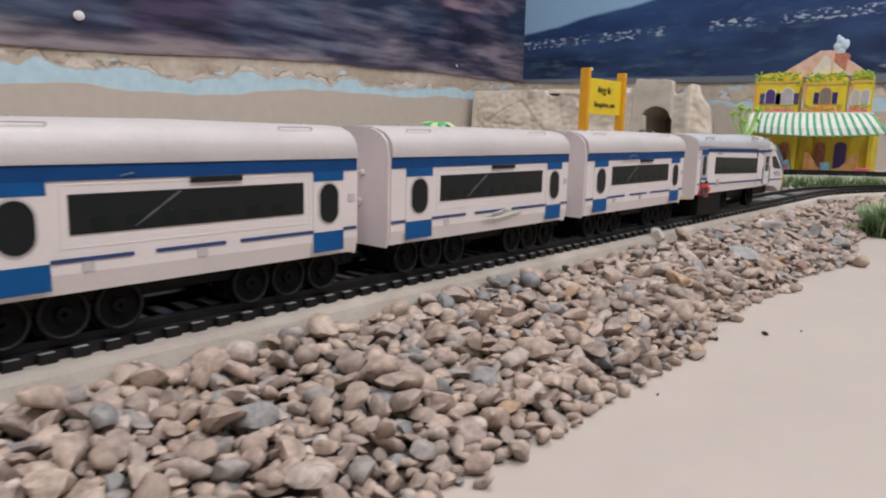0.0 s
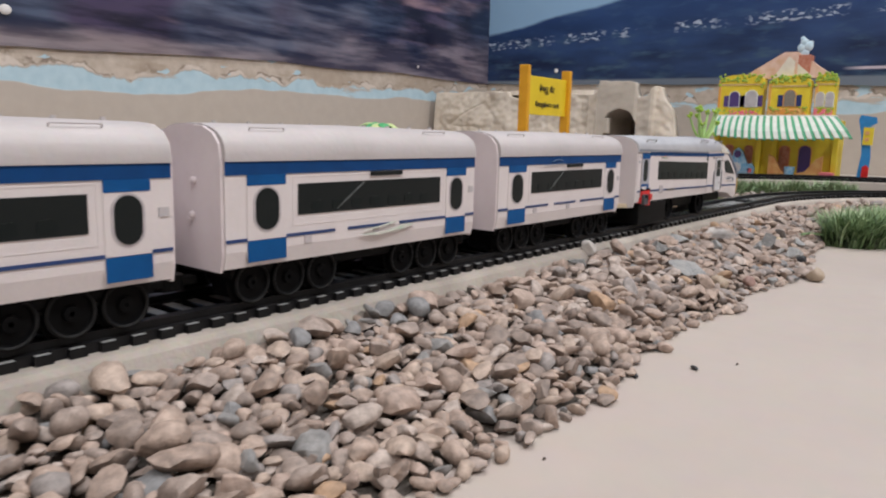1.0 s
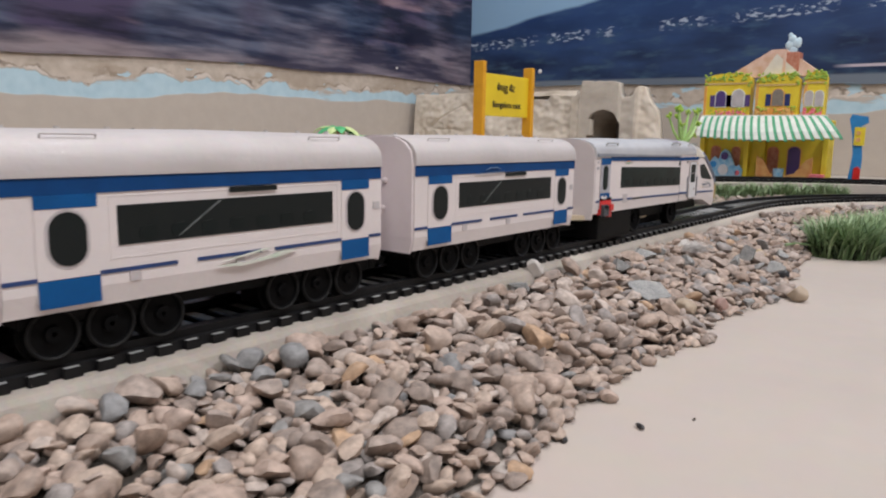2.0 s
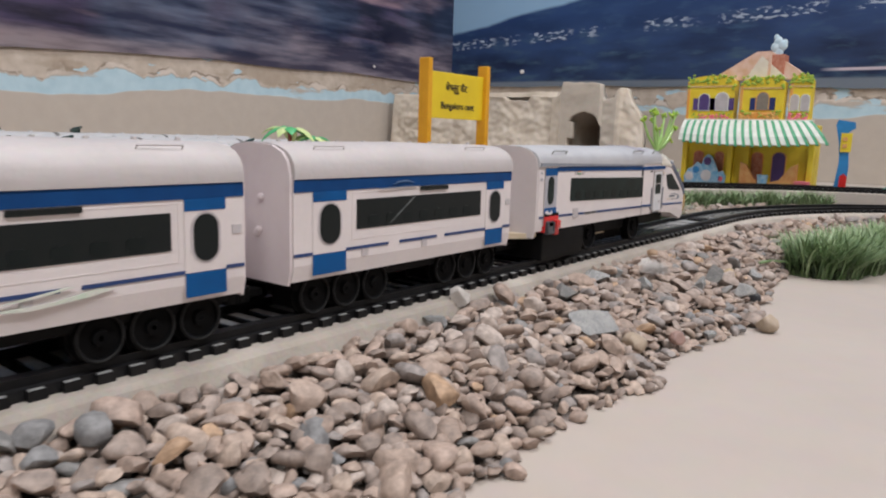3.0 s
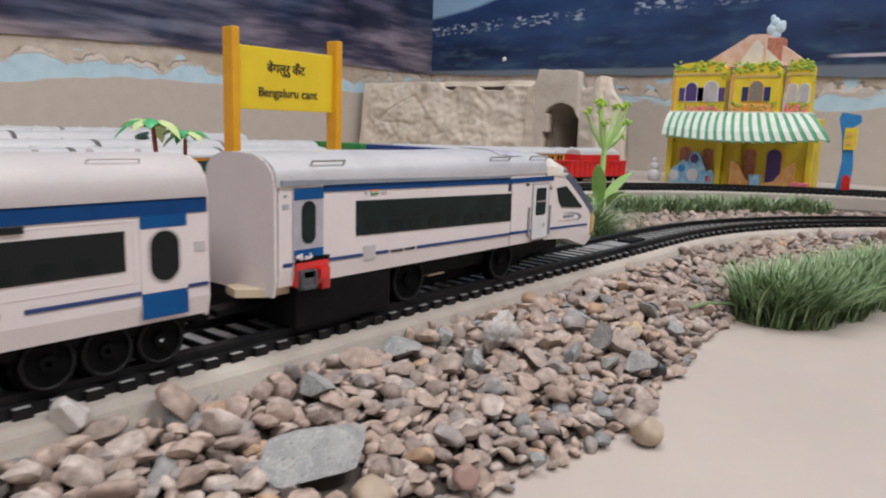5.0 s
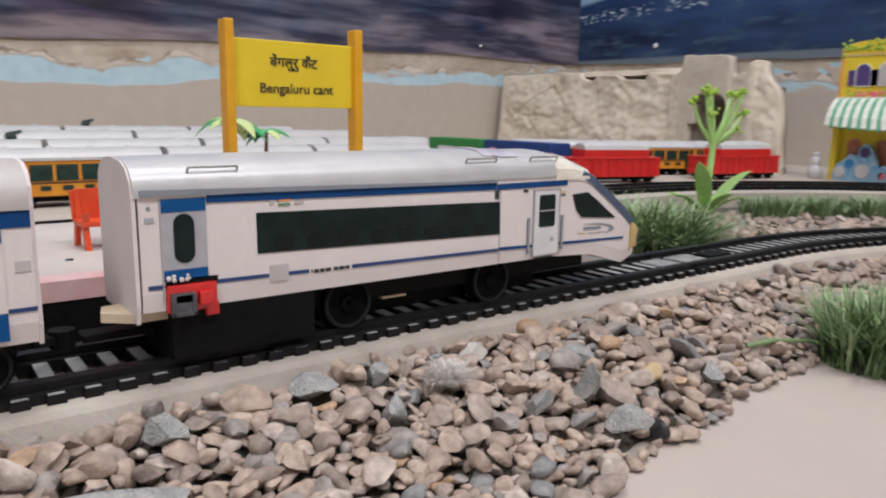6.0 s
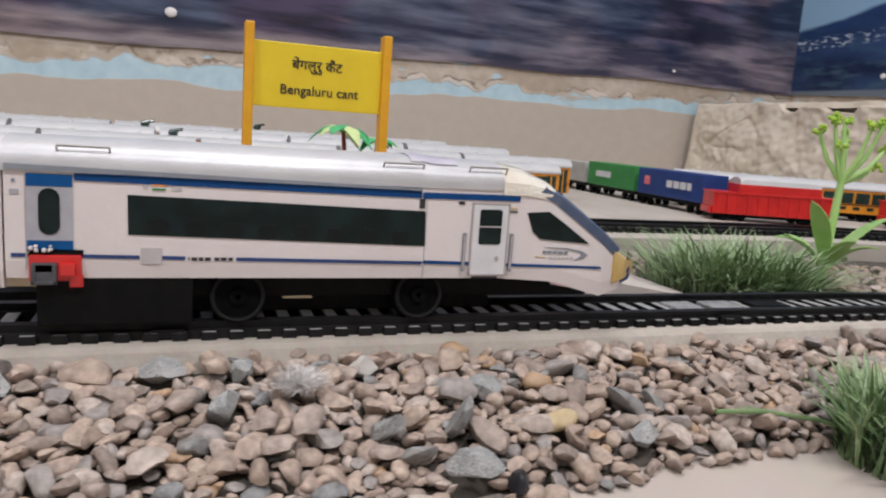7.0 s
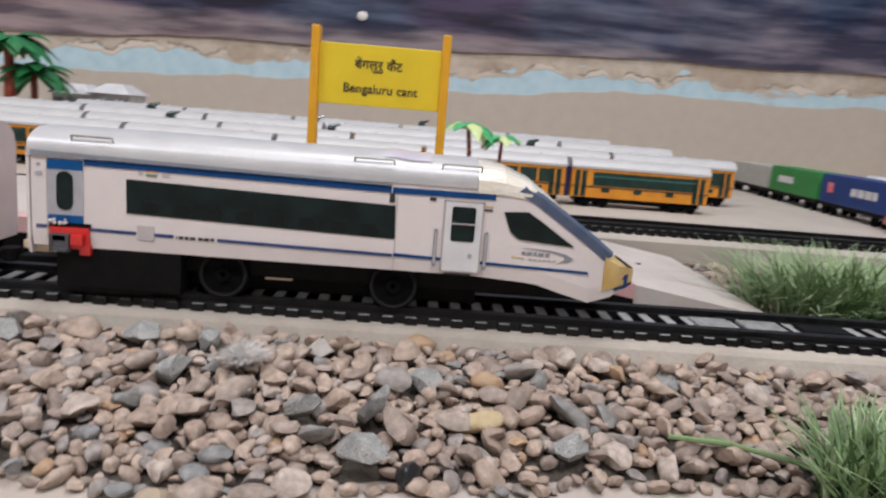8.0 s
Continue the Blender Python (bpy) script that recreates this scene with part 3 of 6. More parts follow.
def sleeper_mesh():
    bm = bmesh.new()
    rings = []
    for x, dz in ((-0.0031, 0.0), (-0.0026, 0.0004), (0.0026, 0.0004), (0.0031, 0.0)):
        t = BED + 0.0054 + dz * 1.2
        rings.append([(x, -0.0246, BED - 0.0001), (x, 0.0246, BED - 0.0001), (x, 0.0240, t), (x, -0.0240, t)])
    loft(bm, rings)
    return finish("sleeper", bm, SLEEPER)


def track(label, y0, r, x0, s0, s1, single):
    root = tagged(empty("railway_track", x0, y0, BED), label, "track", "tracks")
    for c in (-0.0182, 0.0182):
        ob = part("rail", ribbon(bmesh.new(), y0, r, x0, s0, s1, rail_profile(c), 0.025), RAIL, root)
        ob.matrix_parent_inverse = root.matrix_basis.inverted()
    me = sleeper_mesh()
    k = int((s1 - s0) / 0.0115)
    rest = bmesh.new()
    for i in range(k):
        s = s0 + 0.0115 * (i + 0.5)
        x, y, a = along(s, y0, r, x0, 0)
        m = Matrix.Translation((x, y, 0)) @ Matrix.Rotation(a + random.uniform(-0.012, 0.012), 4, "Z")
        if single and single[0] < s < single[1]:
            ob = new("sleeper", me)
            ob.parent = root
            ob.matrix_parent_inverse = root.matrix_basis.inverted()
            ob.matrix_basis = m
        else:
            q = len(rest.verts)
            rest.from_mesh(me)
            rest.verts.ensure_lookup_table()
            bmesh.ops.transform(rest, matrix=m, verts=rest.verts[q:])
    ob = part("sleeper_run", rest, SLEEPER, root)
    ob.matrix_parent_inverse = root.matrix_basis.inverted()
    tagged(ob, kind="stuff")
    return root


main = track("black plastic toy railway track on a cream strip", TY, TR, TX, -1.6, 0.9, (-0.95, 0.30))
track("black plastic toy railway loop at the yard's edge", OY, OR_, OX, -1.9, 1.5, None)
for x, ry in ((0.708, 0), (1.002, 0)):
    for c in (-0.0182, 0.0182):
        ob = part("rail_joiner", one_box(x - 0.007, x + 0.007, TY + c - 0.0052, TY + c + 0.0052, BED + 0.0034, BED + 0.0072, 0.0006), RAIL, main)
        ob.matrix_parent_inverse = main.matrix_basis.inverted()
for x0, x1 in ((0.979, 0.999), (1.005, 1.027)):
    ob = part("joint_plate", one_box(x0, x1, TY - 0.011, TY + 0.011, BED + 0.0054, BED + 0.0074, 0.0005), GREYPLASTIC, main, "scuffed grey joint plate")
    ob.matrix_parent_inverse = main.matrix_basis.inverted()
ob = part("locking_clip", one_box(1.036, 1.062, TY - 0.006, TY + 0.008, BED + 0.0036, BED + 0.0080, 0.0008), CHASSIS, main)
ob.matrix_parent_inverse = main.matrix_basis.inverted()


# ---- the white train ----
NEAR, FAR = 0.253, 0.301
MID = (NEAR + FAR) / 2
HW = (FAR - NEAR) / 2


def hull_ring(x, zb, zs, zt, hw, tuck=0.0015):
    """A coach's cross-section: upright sides with the foot tucked in, rounded roof."""
    side = [(-hw + tuck, zb), (-hw, zb + 0.007), (-hw, zs)]
    arc = []
    for i in range(1, 8):
        a = math.pi * (1 - i / 8)
        c, s = math.cos(a), math.sin(a)
        arc.append((hw * math.copysign(abs(c) ** 0.72, c), zs + (zt - zs) * s ** 0.85))
    ring = side + arc + [(-y, z) for y, z in side[::-1]]
    return [(x, MID + y, z) for y, z in ring]


def roof_ring(x, zb, zs, zt, hw):
    """A roof's cross-section: a low eave and a rounded top."""
    arc = []
    for i in range(1, 12):
        a = math.pi * (1 - i / 12)
        c, s = math.cos(a), math.sin(a)
        arc.append((hw * math.copysign(abs(c) ** 0.72, c), zs + (zt - zs) * s ** 0.85))
    ring = [(-hw, zb), (-hw, zs)] + arc + [(hw, zs), (hw, zb)]
    return [(x, MID + y, z) for y, z in ring]


def wheel(parent, x, y, z, r, w=0.005, mat=None, rim_mat=None):
    bm = bmesh.new()
    prof = [(r + 0.0012, -w / 2), (r + 0.0012, -w / 2 + 0.001), (r, -w / 2 + 0.0013), (r, w / 2), (r * 0.82, w / 2), (r * 0.78, w / 2 - 0.001),
            (r * 0.34, w / 2 - 0.001), (r * 0.30, w / 2 + 0.0006), (r * 0.1, w / 2 + 0.0006)]
    seg = 28
    sgn = -1 if y < MID else 1
    rings = []
    for i in range(seg + 1):
        a = 2 * math.pi * i / seg
        rings.append([(x + q * math.cos(a), y + sgn * d, z + q * math.sin(a)) for q, d in prof])
    loft(bm, rings, cap=False, closed=False)
    bmesh.ops.remove_doubles(bm, verts=bm.verts, dist=1e-6)
    rim_mat = rim_mat or RIM
    ob = part("wheel", bm, mat or WHEEL, parent, smooth=False)
    rim = bmesh.new()
    rr = []
    for i in range(seg + 1):
        a = 2 * math.pi * i / seg
        rr.append([(x + q * math.cos(a), y + sgn * d, z + q * math.sin(a)) for q, d in
                   ((r * 0.83, w / 2 + 0.0002), (r * 0.90, w / 2 + 0.0006), (r * 0.97, w / 2 + 0.0002))])
    loft(rim, rr, cap=False, closed=False)
    part("rim", rim, rim_mat, ob)
    return ob


def bogie(root, x, span, r=0.0092, wheels=3):
    RT = BED + 0.0092
    bm = bmesh.new()
    for y in (NEAR + 0.0145, FAR - 0.0160):
        box(bm, x - span, x + span, y, y + 0.0015, RT + 0.007, RT + 0.0115, 0.0004)
        for i in range(wheels):
            wx = x + span * (i - (wheels - 1) / 2) / max(1, (wheels - 1) / 2) * 0.82
            box(bm, wx - 0.0028, wx + 0.0028, y - 0.0008, y + 0.0022, RT + 0.005, RT + 0.012, 0.0005)
        for k in (-0.35, 0.35):
            cyl(bm, (x + span * k, y - 0.0006, RT + 0.004), (x + span * k, y - 0.0006, RT + 0.012), 0.0017, seg=8)
    # solid middle added to block light and view behind the wheels
    box(bm, x - span * 0.9, x + span * 0.9, NEAR + 0.016, FAR - 0.016, RT + 0.0012, RT + 0.0115)
    box(bm, x - span * 0.9, x + span * 0.9, NEAR + 0.006, FAR - 0.006, RT + 0.010, RT + 0.0115)
    b = part("bogie", bm, CHASSIS, root)
    for i in range(wheels):
        wx = x + span * (i - (wheels - 1) / 2) / max(1, (wheels - 1) / 2) * 0.82
        for y in (TY - 0.0178, TY + 0.0178):
            wheel(b, wx, y - 0.003 if y < MID else y + 0.003, RT + r, r, 0.005, COACHWHEEL, COACHRIM)


def arrange(ob_root):
    """Children were built in world places: keep them there."""
    inv = ob_root.matrix_basis.inverted()
    for c in ob_root.children:
        c.matrix_parent_inverse = inv


E_ = 0.0004     # thickness of a glued print


def coach(x0, label, tint_end):
    L = 0.1685
    root = tagged(empty("passenger_coach", x0 + L / 2, MID, BED + 0.0092), label, "toy train coach", "coaches of the white train")
    X = lambda r: x0 + r
    part("body", loft(bmesh.new(), [hull_ring(x, 0.0582, 0.1035, 0.1045, HW) for x in (X(0), X(L / 2), X(L))]), PAPER, root)
    roof_z = [0.1175, 0.1182, 0.1172]
    bm = loft(bmesh.new(), [roof_ring(x, 0.1024, 0.1046, z, HW + 0.0010) for x, z in zip((X(0), X(L / 2), X(L)), roof_z)])
    part("roof", bm, ROOFWHITE, root, "white gloss card roof", smooth=True)
    for xe, s in ((X(0), -1), (X(L), 1)):
        ring = [(y, z) for _, y, z in hull_ring(0, 0.057, 0.1035, 0.1172, HW - 0.0008)]
        part("end_wall", plate(ring, xe + s * 0.0014, -s * 0.0013, "x"), tint_end, root, "stained white card end wall")
        bm = bmesh.new()
        for z in (0.078, 0.0795, 0.094):
            bmesh.ops.create_uvsphere(bm, u_segments=8, v_segments=6, radius=0.0017, matrix=pose(xe + s * 0.0018, MID - 0.006 + 0.004 * math.sin(z * 900), z))
        part("glue_lump", bm, tint_end, root)
    y = NEAR - E_
    part("upper_band", plate(rect(X(0), X(L), 0.0968, 0.1022), y, E_), BLUE, root, "blue printed band under the roof")
    for a, b in ((0.0105, 0.0305), (0.1425, 0.1600)):
        d = part("door", plate(rect(X(a), X(b), 0.0695, 0.0952), y, E_), PAPER, root, "white printed door between blue panels")
        part("top_panel", plate(rect(X(a), X(b), 0.0924, 0.0968), y - 0.0002, E_), BLUE2, d)
        part("bottom_panel", plate(rect(X(a), X(b), 0.0603, 0.0693), y - 0.0002, E_), BLUE2, d)
        w = (b - a) * 0.30
        c = (a + b) / 2
        part("frame", plate(rounded(X(c - w - 0.0012), X(c + w + 0.0012), 0.0725, 0.0921), y - 0.0002, E_), LIGHTGREY, d)
        part("oval_window", plate(rounded(X(c - w), X(c + w), 0.0735, 0.0912), y - 0.0005, E_), WINDOW, d, "black oval printed window")
        for q in (a - 0.0004, b):
            part("door_seam", plate(rect(X(q), X(q + 0.0004), 0.062, 0.0965), NEAR - 0.00015, 0.00015), FAINT, d)
    for q in (0.0345, 0.1400):
        part("panel_seam", plate(rect(X(q), X(q + 0.0005), 0.0735, 0.0955), NEAR - 0.00015, 0.00015), FAINT, root)
    for q in (0.0738, 0.0952):
        part("panel_seam", plate(rect(X(0.0350), X(0.1400), q, q + 0.0004), NEAR - 0.00015, 0.00015), FAINT, root)
    win = part("window_band", plate(rect(X(0.0375), X(0.1370), 0.0785, 0.0922), y, E_), WINDOW, root, "black printed window band")
    for i in range(7):
        sx = 0.045 + i * 0.0125
        part("seat_shape", plate(rounded(X(sx), X(sx + 0.007), 0.0795, 0.0845, 0.002), y - 0.0002, E_), SEATS, win)
    # pale streak painted across the window as its glare
    part("glare_print", plate([(X(0.0600), 0.0798), (X(0.0607), 0.0797), (X(0.0788), 0.0915), (X(0.0776), 0.0916)], y - 0.0003, E_), GLARE, win)
    part("destination_panel", plate(rect(X(0.0825), X(0.1055), 0.0944, 0.0965), y - 0.0005, E_), WINDOW, root)
    for a, b in ((0.0, 0.0103), (0.0307, 0.0595), (0.0680, 0.0975), (0.1045, 0.1423), (0.1602, L)):
        part("waist_stripe", plate(rect(X(a), X(b), 0.0692, 0.0706), y, E_), NAVY, root)
    for a in (0.0410, 0.0850, 0.1632):
        z = 0.0825 if a > 0.16 else 0.0655
        part("notice_print", plate(rect(X(a), X(a + 0.0042), z, z + 0.0035), y, E_), LIGHTGREY, root)
    for i, a in enumerate((0.016, 0.128)):
        wire("roof_wire", [(X(a), MID - 0.0180, 0.1130), (X(a), MID - 0.0192, 0.1160), (X(a + 0.018), MID - 0.0192, 0.1160), (X(a + 0.018), MID - 0.0180, 0.1130)],
             0.00028, GREYLINE, root)
    for i in range(9):
        a = 0.012 + i * 0.018
        part("roof_rivet", cyl(bmesh.new(), (X(a), MID, 0.1165), (X(a), MID, 0.1186), 0.0014, 0.001, 8), ROOFWHITE, root)
    part("chassis", one_box(X(0.006), X(L - 0.006), NEAR + 0.006, FAR - 0.006, 0.0530, 0.0600, 0.001), CHASSIS, root)
    bogie(root, X(0.036), 0.024)
    bogie(root, X(0.132), 0.024)
    for xe, s in ((X(0), -1), (X(L), 1)):
        bm = bmesh.new()
        box(bm, min(xe, xe + s * 0.011), max(xe, xe + s * 0.011), MID - 0.0035, MID + 0.0035, 0.0500, 0.0535, 0.0008)
        cyl(bm, (xe + s * 0.010, MID, 0.0485), (xe + s * 0.010, MID, 0.0550), 0.0045, seg=16)
        part("coupler", bm, CHASSIS, root)
    arrange(root)
    return root


c1 = coach(0.2545, "white card toy coach with blue bands, on the track", PAPER_END)
coaches = [c1] + [copy_thing(c1, pose(x + 0.16850 / 2, MID, BED + 0.0092)) for x in (0.0625, 0.4485, -0.1300)]


def stain(root, name, pts, mat, label):
    ob = part(name, plate(pts, NEAR - 0.0013, 0.0006), mat, root, label)
    ob.matrix_parent_inverse = root.matrix_basis.inverted()


SCUFF = material("pale_blue_scuff", (0.16, 0.24, 0.36), 0.4, second=(0.08, 0.15, 0.28), scale=260)
GREENSMEAR = material("pale_green_smear", (0.52, 0.61, 0.50), 0.5, second=(0.64, 0.62, 0.58), scale=180)
stain(c1, "paint_smear", [(0.3300, 0.0662), (0.3420, 0.0650), (0.3620, 0.0668), (0.3700, 0.0684), (0.3640, 0.0690), (0.3500, 0.0668), (0.3400, 0.0664)], GREENSMEAR, "pale green paint smear")
stain(c1, "paint_smear", [(0.3330, 0.0680), (0.3450, 0.0688), (0.3560, 0.0706), (0.3540, 0.0709), (0.3430, 0.0694)], GREENSMEAR, "pale green paint smear")
stain(coaches[2], "white_scuff", [(0.5100, 0.0984), (0.5150, 0.0994), (0.5205, 0.0996), (0.5250, 0.0986), (0.5254, 0.0988), (0.5208, 0.1001), (0.5145, 0.0999)], SCUFF, "pale scuff on the blue band")
stain(coaches[2], "white_scuff", [(0.5000, 0.0965), (0.5290, 0.0972), (0.5290, 0.0974), (0.5000, 0.0968)], SCUFF, "pale scuff on the blue band")
stain(coaches[1], "white_scuff", [(0.1180, 0.0978), (0.1230, 0.0988), (0.1225, 0.0992), (0.1175, 0.0982)], SCUFF, "pale scuff on the blue band")


def locomotive():
    root = tagged(empty("driving_car", 0.79, MID, BED + 0.0092), "white card toy train driving car with a sloping taped nose", "toy train")
    # stations: x, foot, side top, roof top, half width
    st = [(0.650, 0.0625, 0.1040, 0.1045, HW), (0.760, 0.0622, 0.1040, 0.1045, HW), (0.855, 0.0620, 0.1040, 0.1045, HW), (0.880, 0.0605, 0.1035, 0.1040, HW),
          (0.887, 0.0598, 0.1000, 0.1005, HW), (0.900, 0.0560, 0.0910, 0.0915, HW), (0.913, 0.0525, 0.0820, 0.0825, HW * 0.98),
          (0.924, 0.0555, 0.0740, 0.0745, HW * 0.90), (0.932, 0.0600, 0.0690, 0.0695, HW * 0.76)]
    part("body", loft(bmesh.new(), [hull_ring(x, a, b, c, w, 0.001) for x, a, b, c, w in st]), PAPER, root)
    rf = [(0.6485, 0.1020, 0.1040, 0.1172), (0.70, 0.1020, 0.1040, 0.1178), (0.765, 0.1020, 0.1040, 0.1174), (0.815, 0.1020, 0.1040, 0.1180),
          (0.822, 0.1020, 0.1040, 0.1168), (0.855, 0.1020, 0.1040, 0.1170)]
    part("roof", loft(bmesh.new(), [roof_ring(x, 0.1040, 0.1062, c, HW + 0.0007) for x, a, b, c in rf]), SILVER, root, "creased silver card roof", smooth=True)
    nf = [(0.8552, 0.1020, 0.1040, 0.1168, HW + 0.0008), (0.868, 0.1020, 0.1040, 0.1150, HW + 0.0008), (0.881, 0.1005, 0.1030, 0.1095, HW + 0.0005),
          (0.889, 0.0955, 0.0985, 0.1040, HW - 0.0015), (0.902, 0.0860, 0.0885, 0.0940, HW - 0.003), (0.916, 0.0750, 0.0775, 0.0825, HW - 0.005),
          (0.930, 0.0655, 0.0680, 0.0715, HW * 0.72)]
    part("nose_cap", loft(bmesh.new(), [roof_ring(x, a, b, c, w) for x, a, b, c, w in nf]), TAPE, root, "nose covered with glossy clear tape")
    ring = [(y, z) for _, y, z in hull_ring(0, 0.0585, 0.1040, 0.1172, HW)]
    part("end_wall", plate(ring, 0.6478, 0.0014, "x"), PAPER, root, "flat white card end wall")
    y = NEAR - E_
    P = lambda name, pts, mat, par=root, lift=0.0, label="": part(name, plate(pts, y - lift, E_ + lift * 0.5), mat, par, label)
    P("grey_eave", [(0.6505, 0.1046), (0.8150, 0.1025), (0.8150, 0.1036), (0.6505, 0.1068)], GREYBAND, root, 0.0010, "grey printed eave strip")
    P("upper_band", [(0.6740, 0.1011), (0.8150, 0.0991), (0.8150, 0.1024), (0.6740, 0.1044)], BLUE, root, 0.0001)
    P("upper_band", [(0.8156, 0.0990), (0.8640, 0.0992), (0.8640, 0.1020), (0.8156, 0.1018)], BLUE, root, 0.0001)
    # rear door with an oval window
    d = P("door", rect(0.6575, 0.6735, 0.0735, 0.1030), DOORGREY, root, 0, "grey door between blue panels")
    P("top_panel", rect(0.6575, 0.6735, 0.0985, 0.1032), BLUE2, d, 0.0002)
    P("bottom_panel", rect(0.6575, 0.6735, 0.0735, 0.0775), BLUE2, d, 0.0002)
    P("oval_window", rounded(0.6616, 0.6690, 0.0798, 0.0978), GREENWINDOW, d, 0.0004)
    P("door_seam", rect(0.6570, 0.6575, 0.066, 0.1030), GREYLINE, d, 0.0001)
    P("round_light", rounded(0.6526, 0.6539, 0.0997, 0.1010), GREYBAND)
    P("notice_print", rect(0.6520, 0.6550, 0.0952, 0.0970), DOORGREY)
    win = P("window_band", [(0.6932, 0.0803), (0.8180, 0.0772), (0.8172, 0.0932), (0.6930, 0.0962)], GREENWINDOW, root, 0, "dark green printed window band")
    for i in range(8):
        sx = 0.700 + i * 0.0145
        P("seat_shape", rounded(sx, sx + 0.0085, 0.0808 - i * 0.0004, 0.0868 - i * 0.0004, 0.0025), SEATS, win, 0.0002)
    for a, b in ((0.6520, 0.6570), (0.6760, 0.6975), (0.7060, 0.7148), (0.7350, 0.8170)):
        P("waist_stripe", [(a, 0.0710 - (a - 0.65) * 0.014), (b, 0.0710 - (b - 0.65) * 0.014), (b, 0.0725 - (b - 0.65) * 0.014), (a, 0.0725 - (a - 0.65) * 0.014)], NAVY)
    P("waist_stripe", [(0.8175, 0.0690), (0.9120, 0.0668), (0.9110, 0.0680), (0.8175, 0.0706)], BLUE)
    P("notice_print", rect(0.6980, 0.7058, 0.0685, 0.0750), LIGHTGREY)
    t = P("text_bars", rect(0.7160, 0.7165, 0.0700, 0.0712), INK)
    for i, (a, w) in enumerate(((0.7172, 0.0022), (0.7200, 0.0018), (0.7224, 0.0024), (0.7262, 0.0020), (0.7288, 0.0024), (0.7318, 0.0018))):
        P("text_bar", rect(a, a + w, 0.0698, 0.0712), INK, t)
    P("emblem", rounded(0.6985, 0.7005, 0.0985, 0.1010), LIGHTGREY)
    f = P("flag_print", rect(0.7020, 0.7070, 0.0986, 0.1006), WHITEPRINT)
    P("flag_stripe", rect(0.7020, 0.7070, 0.1000, 0.1007), SAFFRON, f, 0.0002)
    P("flag_stripe", rect(0.7020, 0.7070, 0.0985, 0.0992), FLAGGREEN, f, 0.0002)
    P("emblem", rounded(0.7090, 0.7130, 0.0985, 0.1002, 0.0008), LIGHTGREY)
    P("card_joint", rect(0.8176, 0.8180, 0.0625, 0.0990), LIGHTGREY)
    P("vent_print", rect(0.8142, 0.8168, 0.0945, 0.0988), INK)
    P("side_lamp", rounded(0.8330, 0.8362, 0.0968, 0.0983), INK)
    P("notice_print", rect(0.8590, 0.8630, 0.0955, 0.0962), OCHRE)
    P("notice_print", rect(0.8590, 0.8630, 0.0938, 0.0946), INK)
    # cab door
    d = P("cab_door", rect(0.8405, 0.8585, 0.0640, 0.0972), WHITEPRINT, root, 0.0002, "white cab door outlined in grey")
    for q in (rect(0.8400, 0.8408, 0.0640, 0.0976), rect(0.8582, 0.8590, 0.0640, 0.0976), rect(0.8400, 0.8590, 0.0972, 0.0979), rect(0.8400, 0.8590, 0.0636, 0.0642)):
        P("door_outline", q, GREYLINE, d, 0.0004)
    P("door_glass", rounded(0.8440, 0.8552, 0.0785, 0.0950, 0.0012), GREENWINDOW, d, 0.0005)
    P("glass_bar", rect(0.8440, 0.8552, 0.0866, 0.0872), LIGHTGREY, d, 0.0008)
    P("door_knob", rounded(0.8528, 0.8548, 0.0705, 0.0730), GREYLINE, d, 0.0005)
    P("step_print", rect(0.8420, 0.8550, 0.0622, 0.0630), INK)
    for hx in (0.8362, 0.8602):
        P("handrail", rounded(hx, hx + 0.0016, 0.0655, 0.0838, 0.0006), GREYBAND, root, 0.0006)
        P("handrail_core", rect(hx + 0.0005, hx + 0.0011, 0.0670, 0.0825), LIGHTGREY, root, 0.0008)
    P("cab_window", [(0.8685, 0.0940), (0.8800, 0.0948), (0.8870, 0.0905), (0.9035, 0.0795), (0.8880, 0.0805), (0.8760, 0.0815), (0.8720, 0.0850)], GREENWINDOW, root, 0.0002, "dark slanted cab window")
    P("logo_print", [(0.8790, 0.0775), (0.8920, 0.0772), (0.9000, 0.0757), (0.9035, 0.0738), (0.9010, 0.0720), (0.8960, 0.0712), (0.8990, 0.0728), (0.8995, 0.0745), (0.8930, 0.0763)], GREYBAND)
    for i, (a, w, z) in enumerate(((0.8785, 0.0020, 0.0742), (0.8811, 0.0024, 0.0742), (0.8842, 0.0018, 0.0742), (0.8866, 0.0026, 0.0740), (0.8900, 0.0020, 0.0740))):
        P("text_bar", rect(a, a + w, z, z + 0.0016), GREYBAND)
    for i in range(6):
        P("text_bar", rect(0.8822 + i * 0.0023, 0.8837 + i * 0.0023, 0.0718, 0.0725), GREYLINE)
    P("text_bar", [(0.8740, 0.0728), (0.8800, 0.0722), (0.8800, 0.0726), (0.8745, 0.0732)], OCHRE)
    # blue edge of the windscreen down the nose
    bm = bmesh.new()
    path = [(0.8745, 0.1050, HW), (0.8835, 0.1008, HW), (0.8960, 0.0925, HW), (0.9100, 0.0830, HW * 0.985), (0.9200, 0.0755, HW * 0.93)]
    rings = []
    for x, z, w in path:
        rings.append([(x - 0.001, MID - w - 0.0006, z - 0.0018), (x + 0.0028, MID - w - 0.0004, z + 0.0010), (x + 0.0036, MID - w + 0.0024, z + 0.0024), (x, MID - w + 0.0020, z - 0.001)])
    loft(bm, rings)
    part("windscreen_edge", bm, SCREENEDGE, root, "dark blue edge strip down the nose")
